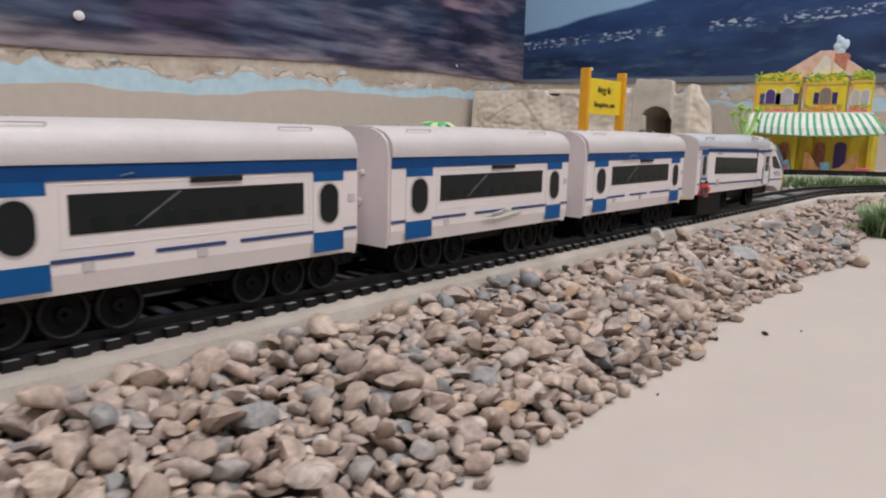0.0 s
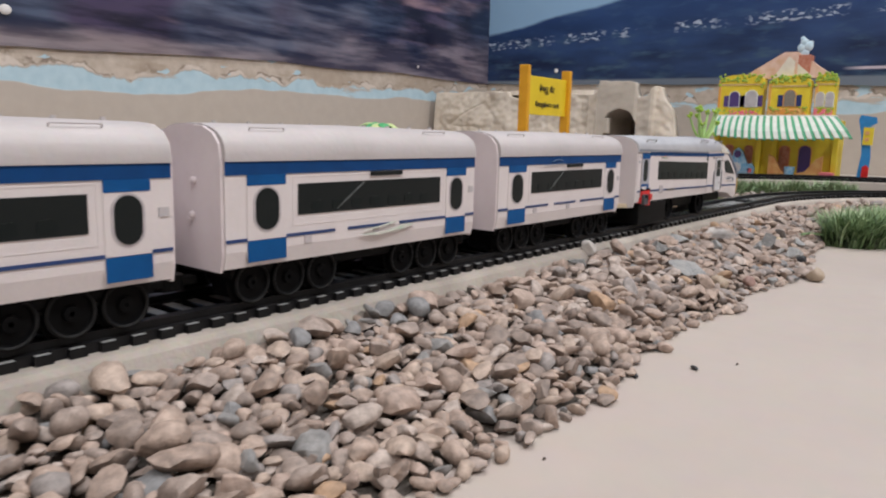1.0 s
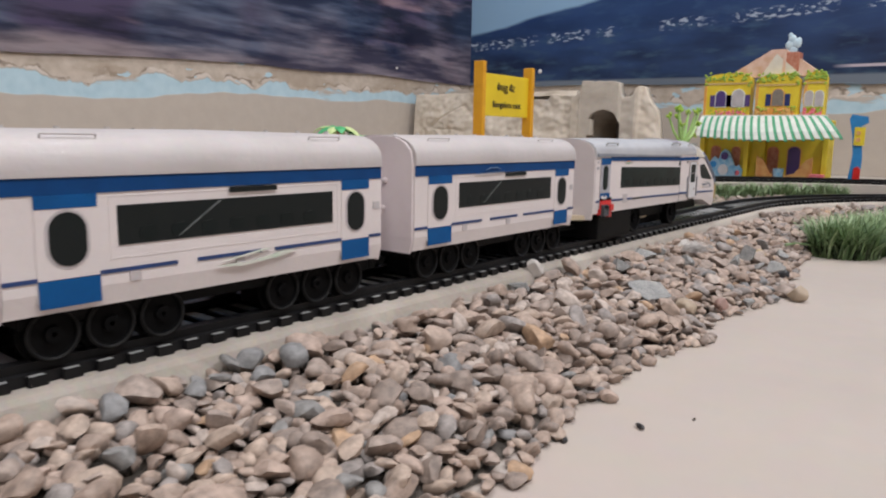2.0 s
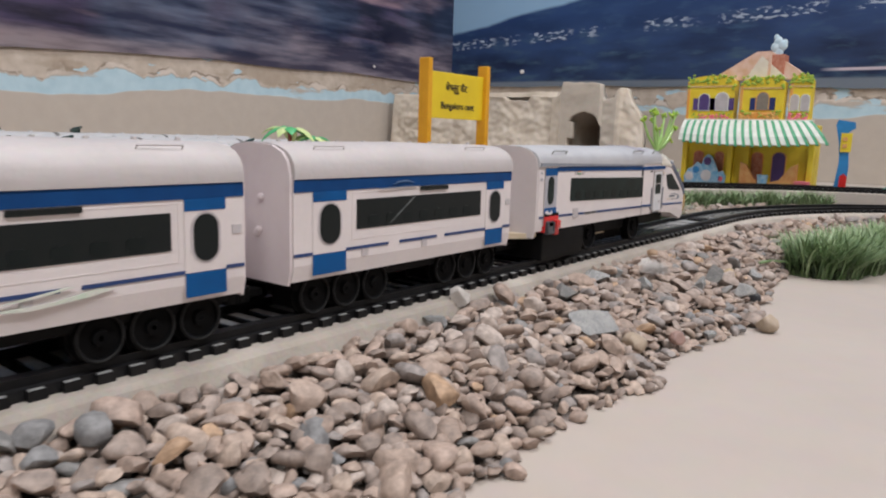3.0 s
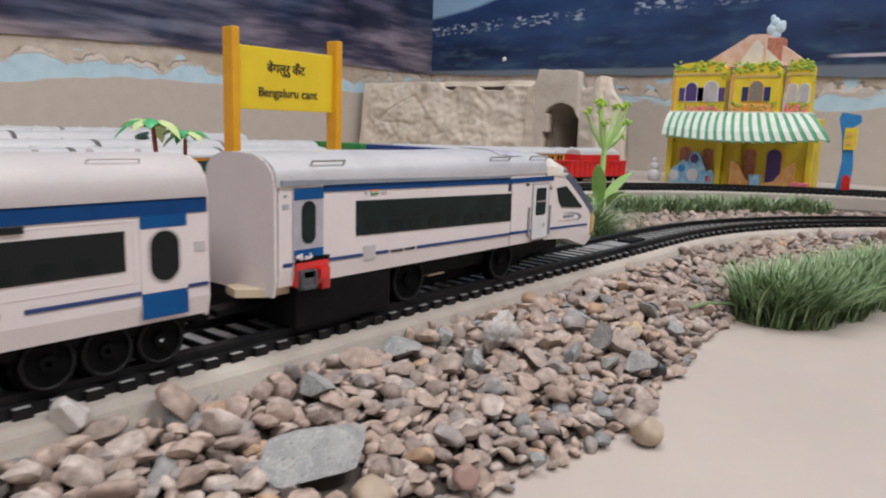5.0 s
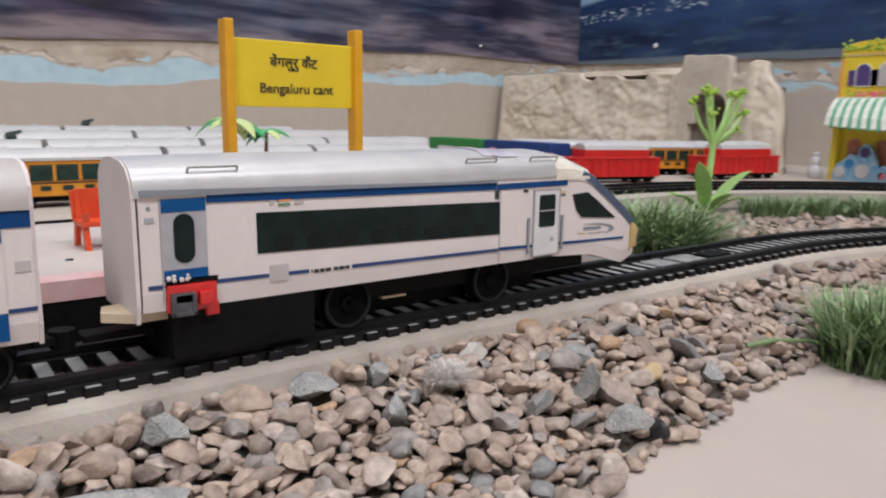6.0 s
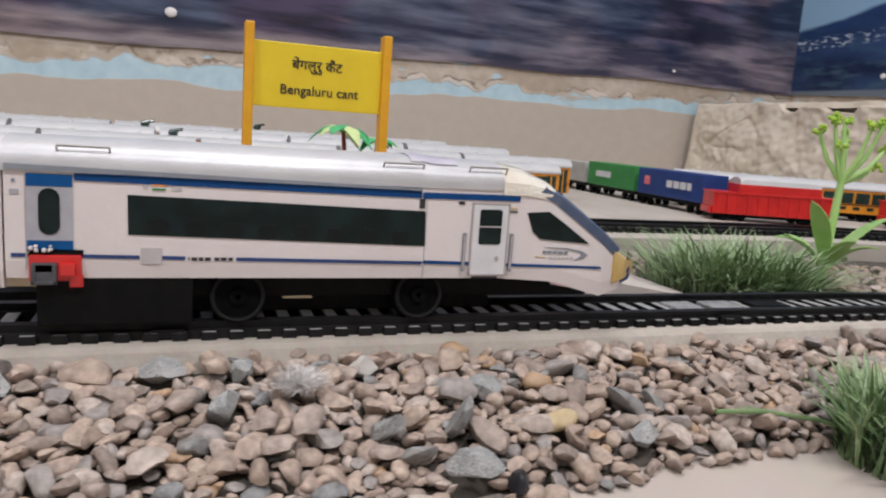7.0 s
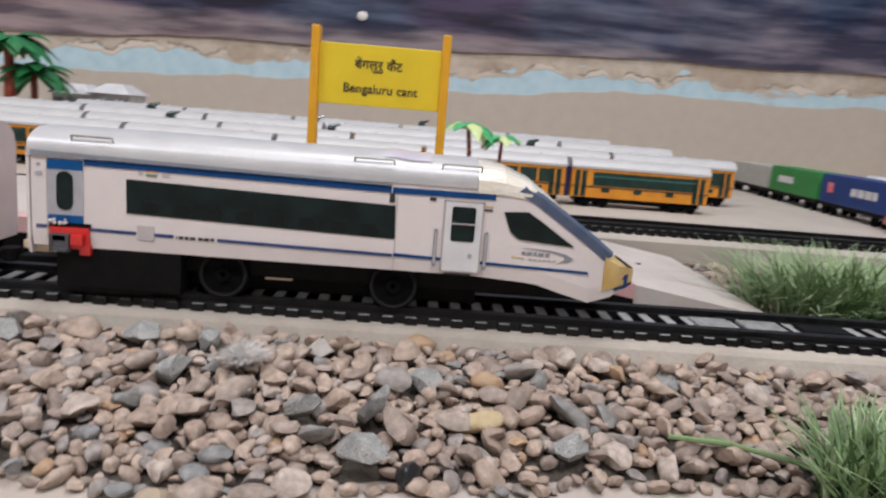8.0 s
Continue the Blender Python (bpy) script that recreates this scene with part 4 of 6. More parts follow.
    bm = loft(bmesh.new(), [hull_ring(x, a, b, c, w, 0.0005) for x, a, b, c, w in
                            ((0.9195, 0.0590, 0.0752, 0.0792, HW * 0.975), (0.9270, 0.0610, 0.0715, 0.0745, HW * 0.905), (0.9355, 0.0630, 0.0675, 0.0685, HW * 0.68))])
    part("nose_tip", bm, OCHRE, root, "ochre taped nose tip")
    bm = loft(bmesh.new(), [hull_ring(x, a, b, c, w, 0.0005) for x, a, b, c, w in
                            ((0.9262, 0.0590, 0.0635, 0.0640, HW * 0.90), (0.9325, 0.0600, 0.0650, 0.0655, HW * 0.76), (0.9362, 0.0615, 0.0655, 0.0660, HW * 0.6))])
    part("nose_patch", bm, NAVY, root, "navy patch under the nose tip")
    for a in (0.668, 0.797, 0.838):
        wire("roof_wire", [(a, MID - 0.0215, 0.1110), (a, MID - 0.0236, 0.1142), (a + 0.0185, MID - 0.0236, 0.1142), (a + 0.0185, MID - 0.0215, 0.1110)], 0.00045, STEEL, root)
    # a strip of violet tape folded over the roof
    bm = bmesh.new()
    rows = [[bm.verts.new(v) for v in roof_ring(x, 0.1040, 0.1062, c, HW + 0.0011)[4:9]] for x, c in ((0.8105, 0.1185), (0.8165, 0.1186), (0.8220, 0.1176), (0.8330, 0.1175))]
    for p, q in zip(rows, rows[1:]):
        for i in range(4):
            bm.faces.new((p[i], q[i], q[i + 1], p[i + 1]))
    part("tape_strip", solidify(bm, 0.0003), VIOLETTAPE, root, "crumpled pale violet tape strip", smooth=True)
    # the torn corner with the red toy chassis showing
    box_ = part("motor_block", one_box(0.6600, 0.7180, NEAR + 0.0012, FAR - 0.0012, 0.0425, 0.0625, 0.001), CHASSIS, root, "plain black motor block")
    bm = bmesh.new()
    box(bm, 0.6580, 0.6765, NEAR - 0.0012, NEAR + 0.006, 0.0615, 0.0720, 0.0008)
    box(bm, 0.6720, 0.6770, NEAR - 0.0014, NEAR + 0.004, 0.0590, 0.0640, 0.0006)
    cab = part("red_cab_corner", bm, RED, root, "red plastic cab corner showing through torn card")
    part("red_switch", one_box(0.6690, 0.6745, NEAR - 0.0042, NEAR, 0.0640, 0.0692, 0.0006), RED, cab)
    bm = bmesh.new()
    box(bm, 0.6590, 0.6680, NEAR - 0.0036, NEAR - 0.0005, 0.0605, 0.0622, 0.0004)
    box(bm, 0.6590, 0.6606, NEAR - 0.0036, NEAR - 0.0005, 0.0605, 0.0685, 0.0004)
    box(bm, 0.6664, 0.6680, NEAR - 0.0036, NEAR - 0.0005, 0.0605, 0.0685, 0.0004)
    box(bm, 0.6590, 0.6680, NEAR - 0.0030, NEAR - 0.0005, 0.0650, 0.0690, 0.0006)
    box(bm, 0.6592, 0.6678, NEAR - 0.0030, NEAR - 0.0005, 0.0608, 0.0686, 0.0004)
    part("battery_latch", bm, LATCH, cab, "dark grey plastic battery latch")
    part("dark_opening", plate([(0.6575, 0.0712), (0.6768, 0.0712), (0.6772, 0.0738), (0.6640, 0.0742), (0.6585, 0.0735)], y - 0.0002, E_), CHASSIS, root)
    bm = bmesh.new()
    for i in range(9):
        bmesh.ops.create_uvsphere(bm, u_segments=6, v_segments=5, radius=random.uniform(0.0005, 0.0010),
                                  matrix=pose(random.uniform(0.6580, 0.6665), NEAR - 0.0014, random.uniform(0.0735, 0.0755)))
    part("torn_paper_shreds", bm, PAPER, root)
    part("underframe", one_box(0.7150, 0.8900, NEAR + 0.010, FAR - 0.010, 0.0520, 0.0625, 0.001), CHASSIS, root)
    # black block added so the space under the car stays dark
    part("gear_cover", one_box(0.7170, 0.8600, NEAR + 0.019, FAR - 0.019, 0.0430, 0.0525, 0.001), CHASSIS, root)
    for wx in (0.7365, 0.8185):
        for wy in (TY - 0.0175, TY + 0.0175):
            wheel(root, wx, wy - 0.0015 if wy < MID else wy + 0.0015, BED + 0.0092 + 0.0118, 0.0118, 0.006)
    part("motor_spring", one_box(0.7560, 0.7690, NEAR + 0.009, NEAR + 0.013, 0.0512, 0.0522, 0.0003), WOODTAN, root)
    part("tow_bar", plate([(0.6385, NEAR + 0.014), (0.6480, NEAR + 0.006), (0.6600, NEAR + 0.006), (0.6600, NEAR + 0.026), (0.6410, NEAR + 0.024)], 0.0580, 0.0034, "z"), WOODTAN, root, "tan card tow bar")
    bm = bmesh.new()
    box(bm, 0.6330, 0.6600, MID - 0.005, MID + 0.005, 0.0495, 0.0525, 0.0008)
    part("coupler", bm, CHASSIS, root)
    arrange(root)
    return root


locomotive()

for x, y, z, r in ((0.686, WY - 0.010, 0.327, 0.010), (1.90, WY - 0.010, 0.322, 0.004)):
    bm = bmesh.new()
    bmesh.ops.create_icosphere(bm, subdivisions=2, radius=r, matrix=Matrix.Diagonal((1.2, 0.35, 1, 1)))
    thing("putty_blob", bm, FLUFF, "white blob of putty holding the poster", "putty", pose(x, y, z), "putty blobs", smooth=True)
bm = bmesh.new()
bmesh.ops.create_icosphere(bm, subdivisions=2, radius=0.007, matrix=Matrix.Diagonal((0.35, 1.1, 1, 1)))
thing("putty_blob", bm, FLUFF, "white blob of putty holding the poster", "putty", pose(WX - 0.010, 1.285, 0.331), "putty blobs", smooth=True)

bm = bmesh.new()
plate([(0.365, 0.352), (0.478, 0.345), (0.480, 0.392), (0.420, 0.402), (0.362, 0.398)], WY - 0.0125, 0.001, "y", bm)
thing("paper_patch", bm, PLATFORM, "torn cream paper patch stuck on the poster", "paper patch")


# ---- platform, sign and bench ----
def platform():
    bm = bmesh.new()
    prof = [(-0.75, 0.0545), (0.88, 0.0545), (1.064, 0.0235)]
    rings = [[(x, 0.362, 0.001), (x, 0.562, 0.001), (x, 0.562, z), (x, 0.362, z)] for x, z in prof]
    loft(bm, rings)
    ob = thing("station_platform", bm, PLATFORM, "white card station platform with a ramped end", "platform")
    bm = bmesh.new()
    rings = []
    for x, z in prof[:2] + [(0.97, 0.0393)]:
        rings.append([(x, 0.3605, z - 0.009), (x, 0.376, z - 0.009), (x, 0.376, z + 0.0007), (x, 0.3605, z + 0.0007)])
    loft(bm, rings)
    part("edge_strip", bm, PINK, ob, "faded pink edge strip")
    # black strip laid over the platform's foot as its shadow gap
    part("base_strip", loft(bmesh.new(), [[(x, 0.3612, 0.001), (x, 0.366, 0.001), (x, 0.366, z), (x, 0.3612, z)] for x, z in ((-0.75, 0.0452), (0.88, 0.0452), (0.97, 0.030))]),
         CHASSIS, ob, "black strip standing for the shadow gap at the platform's foot")
    for x, y in ((0.985, 0.455), (1.003, 0.463), (0.655, 0.415)):
        z = 0.0545 - max(0, x - 0.88) * (0.031 / 0.184)
        part("ink_spot", cyl(bmesh.new(), (x, y, z - 0.001), (x, y, z + 0.0006), 0.0022, seg=10), INK, ob)
    return ob


platform()
PT = 0.0545


def text_mesh(name, body, size, m, mat, parent):
    cu = bpy.data.curves.new(name, "FONT")
    cu.body, cu.size, cu.align_x, cu.align_y, cu.extrude, cu.offset = body, size, "CENTER", "CENTER", 0.0002, 0.00003
    tmp = new(name + "_outline", cu)
    bpy.context.view_layer.update()
    me = bpy.data.meshes.new_from_object(tmp.evaluated_get(bpy.context.evaluated_depsgraph_get()))
    bpy.data.objects.remove(tmp)
    me.materials.clear()
    me.materials.append(mat)
    ob = new(name, me)
    ob.parent = parent
    ob.matrix_basis = m
    return ob


def station_sign():
    root = tagged(empty("station_sign", 0.796, 0.43, PT), "yellow station name board on two amber posts", "sign")
    for x in (-0.0443, 0.0448):
        part("post", one_box(x - 0.0029, x + 0.0029, -0.0055, 0.0055, 0, 0.1345, 0.0009), POSTYELLOW, root, "amber painted square post")
    b = part("board", one_box(-0.0415, 0.0420, -0.0015, 0.0012, 0.0830, 0.1240, 0.0006), YELLOW, root, "yellow card board with black lettering")
    text_mesh("lettering", "Bengaluru cant", 0.0086, pose(0.001, -0.0019, 0.0945, 90), INK, b)
    text_mesh("lettering", "\u092c\u0947\u0902\u0917\u0932\u0941\u0930\u0941 \u0915\u0948\u0902\u091f", 0.0087, pose(-0.001, -0.0019, 0.1106, 90), INK, b)
    return root


station_sign()


def bench():
    root = tagged(empty("platform_bench", 0.703, 0.452, PT, 4), "orange-red toy bench standing on the platform", "bench")
    part("backrest", plate([(-0.037, 0.015), (0.037, 0.015), (0.038, 0.0325), (0.035, 0.034), (-0.035, 0.034), (-0.038, 0.0325)], 0.006, 0.0025), BENCHRED, root)
    part("seat", one_box(-0.037, 0.037, -0.012, 0.006, 0.0135, 0.0165, 0.0006), BENCHRED, root)
    for x in (-0.036, 0.034):
        bm = bmesh.new()
        loft(bm, [[(x, -0.013, 0), (x + 0.003, -0.013, 0), (x + 0.003, -0.009, 0), (x, -0.009, 0)],
                  [(x, -0.010, 0.014), (x + 0.003, -0.010, 0.014), (x + 0.003, -0.005, 0.014), (x, -0.005, 0.014)],
                  [(x, -0.013, 0.022), (x + 0.003, -0.013, 0.022), (x + 0.003, -0.010, 0.022), (x, -0.010, 0.022)]])
        loft(bm, [[(x, 0.009, 0), (x + 0.003, 0.009, 0), (x + 0.003, 0.013, 0), (x, 0.013, 0)],
                  [(x, 0.004, 0.016), (x + 0.003, 0.004, 0.016), (x + 0.003, 0.009, 0.016), (x, 0.009, 0.016)],
                  [(x, 0.0055, 0.033), (x + 0.003, 0.0055, 0.033), (x + 0.003, 0.009, 0.033), (x, 0.009, 0.033)]])
        part("leg_frame", bm, BENCHRED, root, "worn orange-red end frame")
    return root


bench()


# ---- plants ----
def grass(name, spots, n, h, label, spread=1.0, lean=0.6, z0=0.0, pale=0.42, bias=(0.0, 0.0)):
    """A mat of artificial grass: many thin bent blades growing out of a flat patch."""
    rnd = random.Random(len(spots) * 7 + n)
    vs, fs, mi = [], [], []
    for _ in range(n):
        cx, cy, rx, ry = rnd.choice(spots)
        a, q = rnd.uniform(0, 6.283), math.sqrt(rnd.random())
        x, y = cx + rx * q * math.cos(a), cy + ry * q * math.sin(a)
        b = a + rnd.gauss(0, 1.0)
        ln = h * rnd.uniform(0.55, 1.15)
        k = lean * (0.25 + 0.9 * q) * rnd.uniform(0.5, 1.3)
        w = rnd.uniform(0.0006, 0.0011)
        b = math.atan2(math.sin(b) + bias[1], math.cos(b) + bias[0])
        # about a fifth of the blades are short and dark, low in the clump
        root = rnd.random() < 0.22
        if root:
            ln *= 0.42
        ax, ay = math.cos(b), math.sin(b)
        px, py = -ay * w, ax * w
        base = len(vs)
        for s, f in ((0.0, 1.0), (0.4, 0.95), (0.75, 0.7), (1.0, 0.12)):
            d = ln * k * s * s * spread
            z = z0 + ln * s * (1 - 0.42 * k * s)
            vs += [(x + ax * d + px * f, y + ay * d + py * f, z), (x + ax * d - px * f, y + ay * d - py * f, z)]
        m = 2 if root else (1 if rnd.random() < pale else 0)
        for i in range(3):
            j = base + 2 * i
            fs.append((j, j + 1, j + 3, j + 2))
            mi.append(m)
    me = bpy.data.meshes.new(name)
    me.from_pydata(vs, [], fs)
    me.materials.append(GRASS)
    me.materials.append(GRASSPALE)
    me.materials.append(GRASSDARK)
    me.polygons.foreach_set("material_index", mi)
    ob = new(name, me)
    tagged(ob, label, "artificial grass", kind="stuff")
    return ob


grass("grass_clump", [(1.004, 0.152, 0.018, 0.026), (1.022, 0.142, 0.026, 0.028), (1.070, 0.132, 0.042, 0.030), (1.130, 0.120, 0.050, 0.028), (1.18, 0.115, 0.04, 0.02)], 4200, 0.045,
      "clump of green artificial grass on the floor beside the gravel", 1.0, 0.62, 0.0, 0.22, (0.75, -0.15))
grass("grass_clump", [(1.105, 0.415, 0.035, 0.050), (1.15, 0.43, 0.045, 0.060), (1.14, 0.40, 0.05, 0.045), (1.165, 0.40, 0.03, 0.04)], 2000, 0.056,
      "patch of green artificial grass behind the track", 1.2, 0.95, 0.012, 0.6)
grass("grass_clump", [(1.47, 0.47, 0.035, 0.035), (1.53, 0.44, 0.04, 0.035), (1.59, 0.40, 0.04, 0.035), (1.65, 0.355, 0.04, 0.035), (1.71, 0.30, 0.04, 0.04)], 2600, 0.032,
      "strip of green artificial grass between the curves", 1.0, 0.6, 0.012)


def leaf_blade(bm, p, a, ln, w, rise, droop, mi=0, fold=0.25):
    """A long folded leaf from p towards the heading a."""
    ax, ay = math.cos(a), math.sin(a)
    prev = None
    for i in range(7):
        s = i / 6
        f = w * (math.sin(math.pi * min(1, 0.12 + s * 0.9)) ** 0.8)
        x = ln * s
        z = rise * ln * s - droop * ln * s * s
        c = (p[0] + ax * x, p[1] + ay * x, p[2] + z)
        row = [bm.verts.new((c[0] - ay * f, c[1] + ax * f, c[2] + f * fold)), bm.verts.new(c), bm.verts.new((c[0] + ay * f, c[1] - ax * f, c[2] + f * fold))]
        if prev:
            for k in range(2):
                fc = bm.faces.new((prev[k], prev[k + 1], row[k + 1], row[k]))
                fc.material_index = mi
        prev = row


def flowering_plant():
    root = tagged(empty("plastic_plant", 1.222, 0.405, 0.012, ry=6), "bright green plastic plant with lime flower heads", "plastic plant")
    part("stem", loft(bmesh.new(), [[(0.0034 * s * math.cos(a) + dx, 0.0034 * s * math.sin(a), z) for a in [k * 0.7854 for k in range(8)]]
                                    for z, s, dx in ((0, 1.25, 0), (0.03, 1.1, 0), (0.07, 1.0, -0.001), (0.105, 0.8, -0.002))]), LEAF, root, smooth=True)
    for a, ln, w, rise, dr in ((200, 0.075, 0.007, 1.25, 0.35), (160, 0.072, 0.006, 0.9, 0.45), (-20, 0.075, 0.008, 1.35, 0.4), (20, 0.070, 0.006, 0.8, 0.5),
                               (250, 0.062, 0.006, 1.1, 0.4), (100, 0.065, 0.006, 1.0, 0.4), (-70, 0.060, 0.006, 1.2, 0.5)):
        bm = bmesh.new()
        leaf_blade(bm, (0, 0, 0.022 + random.uniform(0, 0.012)), radians(a), ln * 0.66, w * 1.15, rise * 1.2, dr * 1.5)
        part("leaf", solidify(bm, 0.0008), LEAF, root, smooth=True)
    rnd = random.Random(5)
    for a, x, z in ((170, 0.026, 0.148), (190, 0.014, 0.128), (10, 0.030, 0.150), (-15, 0.040, 0.132), (60, 0.020, 0.140), (280, 0.018, 0.146), (-5, 0.036, 0.116), (140, 0.034, 0.138),
                    (-50, 0.026, 0.150), (110, 0.012, 0.150)):
        ax, ay = math.cos(radians(a)), math.sin(radians(a))
        bm = bmesh.new()
        x *= 0.78
        p0, p1, p2 = (-0.002, 0, 0.098), (x * 0.6 * ax, x * 0.6 * ay, 0.098 + (z - 0.098) * 0.45), (x * ax, x * ay, z)
        cyl(bm, p0, p1, 0.0024, 0.0020, 8)
        cyl(bm, p1, p2, 0.0020, 0.0014, 8)
        br = part("branch", bm, LEAF, root)
        bm = bmesh.new()
        for _ in range(9):
            d = Vector((rnd.uniform(-1, 1), rnd.uniform(-1, 1), rnd.uniform(-0.6, 1))) * 0.0042
            bmesh.ops.create_icosphere(bm, subdivisions=1, radius=rnd.uniform(0.0014, 0.0026), matrix=Matrix.Translation(Vector(p2) + d))
        part("flower_head", bm, LIME, br, "lime green flower head")
    return root


flowering_plant()


def palm(x, y, z, h, r, label, greens, trunk_r=0.0025, n=9, seed=1, lean=0.0):
    rnd = random.Random(seed)
    root = tagged(empty("toy_palm", x, y, z), label, "toy palm tree")
    bm = bmesh.new()
    rings = []
    for i in range(7):
        s = i / 6
        q = trunk_r * (1.35 - 0.5 * s) * (1.1 if i % 2 else 0.95)
        rings.append([(q * math.cos(k * 0.7854) + lean * h * s * s, q * math.sin(k * 0.7854), h * s) for k in range(8)])
    part("trunk", loft(bm, rings), TRUNK, root, "red-brown ringed trunk")
    for i in range(n):
        a = 6.283 * i / n + rnd.uniform(-0.2, 0.2)
        bm = bmesh.new()
        ln = r * rnd.uniform(0.85, 1.1)
        leaf_blade(bm, (lean * h, 0, h), a, ln, r * 0.24, rnd.uniform(0.55, 0.95), rnd.uniform(0.85, 1.25), 0, -0.3)
        part("frond", solidify(bm, 0.0008), greens[i % len(greens)], root, smooth=True)
    return root


palm(0.888, 0.763, BED, 0.090, 0.037, "small toy palm with yellow-green fronds in the yard", [PALMGREEN, PALMYELLOW], 0.0026, 9, 3, -0.06)
palm(0.921, 0.765, BED, 0.080, 0.030, "small toy palm with yellow-green fronds in the yard", [PALMYELLOW, PALMGREEN], 0.0022, 8, 4, 0.02)
for k, (hh, rr) in enumerate(((0.165, 0.075),)):
    palm(0.135, 1.19, BED, hh, rr, "large dark green toy palm with a brown trunk", [DARKPALM], 0.008, 24, 8)
palm(0.160, 1.22, BED, 0.115, 0.070, "dark green toy palm beside the larger palm", [DARKPALM], 0.006, 20, 9)


# ---- the plaster hill with its tunnel ----
def hill():
    Y0, Y1, NY, NZ = 1.545, 0.724, 260, 90
    top = [(1.545, 0.246), (1.45, 0.240), (1.33, 0.247), (1.268, 0.243), (1.258, 0.229), (1.215, 0.222), (1.196, 0.236), (1.14, 0.233), (1.128, 0.224), (1.065, 0.221),
           (1.050, 0.236), (0.972, 0.231), (0.950, 0.240), (0.947, 0.268), (0.900, 0.266), (0.843, 0.262), (0.836, 0.222), (0.807, 0.227), (0.800, 0.246), (0.789, 0.251),
           (0.779, 0.246), (0.769, 0.224), (0.746, 0.187), (0.733, 0.12), (0.724, 0.045)]

    def crest(y):
        for (ya, za), (yb, zb) in zip(top, top[1:]):
            if yb <= y <= ya:
                return za + (zb - za) * (ya - y) / (ya - yb)
        return top[-1][1]
    bm = bmesh.new()
    vs = []
    for i in range(NY + 1):
        y = Y0 + (Y1 - Y0) * i / NY
        tower = 1.0 if 0.84 < y < 0.955 else (0.0 if y > 0.985 or y < 0.79 else 0.6)
        rough = (1.0 - 0.85 * tower) * min(1.0, 0.25 + (Y0 - y) / 0.06)
        col = []
        for j in range(NZ + 1):
            zt = crest(y) + 0.003 * noise.noise((y * 40, 0, 0))
            z = BED - 0.001 + (zt - BED) * j / NZ
            d = 0.014 * noise.noise((y * 7, z * 10, 1)) + 0.007 * noise.noise((y * 17, z * 26, 2)) + 0.0035 * noise.noise((y * 60, z * 66, 3))
            gash = noise.noise((y * 5 + z * 14, z * 3 - y * 2, 5.5))
            d += 0.004 * max(0.0, 1 - abs(gash) / 0.09) ** 2 * max(0.0, min(1.0, 3 * noise.noise((y * 9, z * 9, 8))))
            x = 1.945 + rough * d + (0.022 * (1 - tower)) * (z - BED) / 0.22 + 0.004 * (1 - tower)
            col.append(bm.verts.new((x, y, z)))
        vs.append(col)
    for i in range(NY):
        for j in range(NZ):
            ym = (vs[i][j].co.y + vs[i + 1][j + 1].co.y) / 2
            zm = (vs[i][j].co.z + vs[i + 1][j + 1].co.z) / 2
            ang = 0.148 + 0.044 * math.sqrt(max(0, 1 - ((ym - 0.884) / 0.046) ** 2)) if abs(ym - 0.884) < 0.046 else 0
            bite = 0.012 if ym > 0.905 and 0.125 < zm < 0.166 else 0.0
            if zm < ang + 0.004 * noise.noise((ym * 60, zm * 60, 0)) and not (bite and ym > 0.930 - bite):
                continue
            f = bm.faces.new((vs[i][j], vs[i + 1][j], vs[i + 1][j + 1], vs[i][j + 1]))
            f.material_index = 1 if 0.80 < ym < 0.952 else 0
            f.smooth = True
    for v in [v for v in bm.verts if not v.link_faces]:
        bm.verts.remove(v)
    r = bmesh.ops.extrude_face_region(bm, geom=bm.faces[:])
    bmesh.ops.translate(bm, verts=[v for v in r["geom"] if isinstance(v, bmesh.types.BMVert)], vec=(0.028, 0, 0))
    ob = thing("plaster_hill", bm, [PLASTER, SMOOTH_PLASTER], "rough cream plaster hillside with an arched tunnel mouth", "model hill")
    # the vaulted tunnel behind the mouth
    rings = []
    for x in (1.965, 2.02, 2.08, 2.13):
        ring = []
        for rr in (0.0, 0.006):
            arc = [(0.884 + (0.047 + rr) * math.cos(a), 0.148 + (0.045 + rr) * math.sin(a)) for a in [math.pi * k / 12 for k in range(13)]]
            pts = [(0.931 + rr, BED)] + arc + [(0.837 - rr, BED)]
            ring += [(x, y, z) for y, z in (pts if rr == 0.0 else pts[::-1])]
        rings.append(ring)
    part("tunnel_vault", loft(bmesh.new(), rings), SMOOTH_PLASTER, ob, "smooth grey tunnel vault")
    part("tunnel_back", one_box(2.130, 2.142, 0.825, 0.945, BED, 0.205), DARK, ob, "dark inside of the tunnel")
    # a rough shelf of plaster closing the hillside's top towards the wall
    bm = bmesh.new()
    rows = []
    for i in range(61):
        y = 0.985 + 0.555 * i / 60
        h = 0.2385 + 0.005 * noise.noise((y * 11, 4, 0)) + 0.002 * noise.noise((y * 45, 4, 0))
        rows.append([(x, y, z) for x, z in ((1.985 + 0.008 * noise.noise((y * 20, 9, 0)), h - 0.006), (2.285, h), (2.285, h + 0.012), (1.99 + 0.008 * noise.noise((y * 23, 2, 0)), h + 0.007))])
    part("top_shelf", loft(bm, rows), PLASTER, ob)
    return ob


hill()


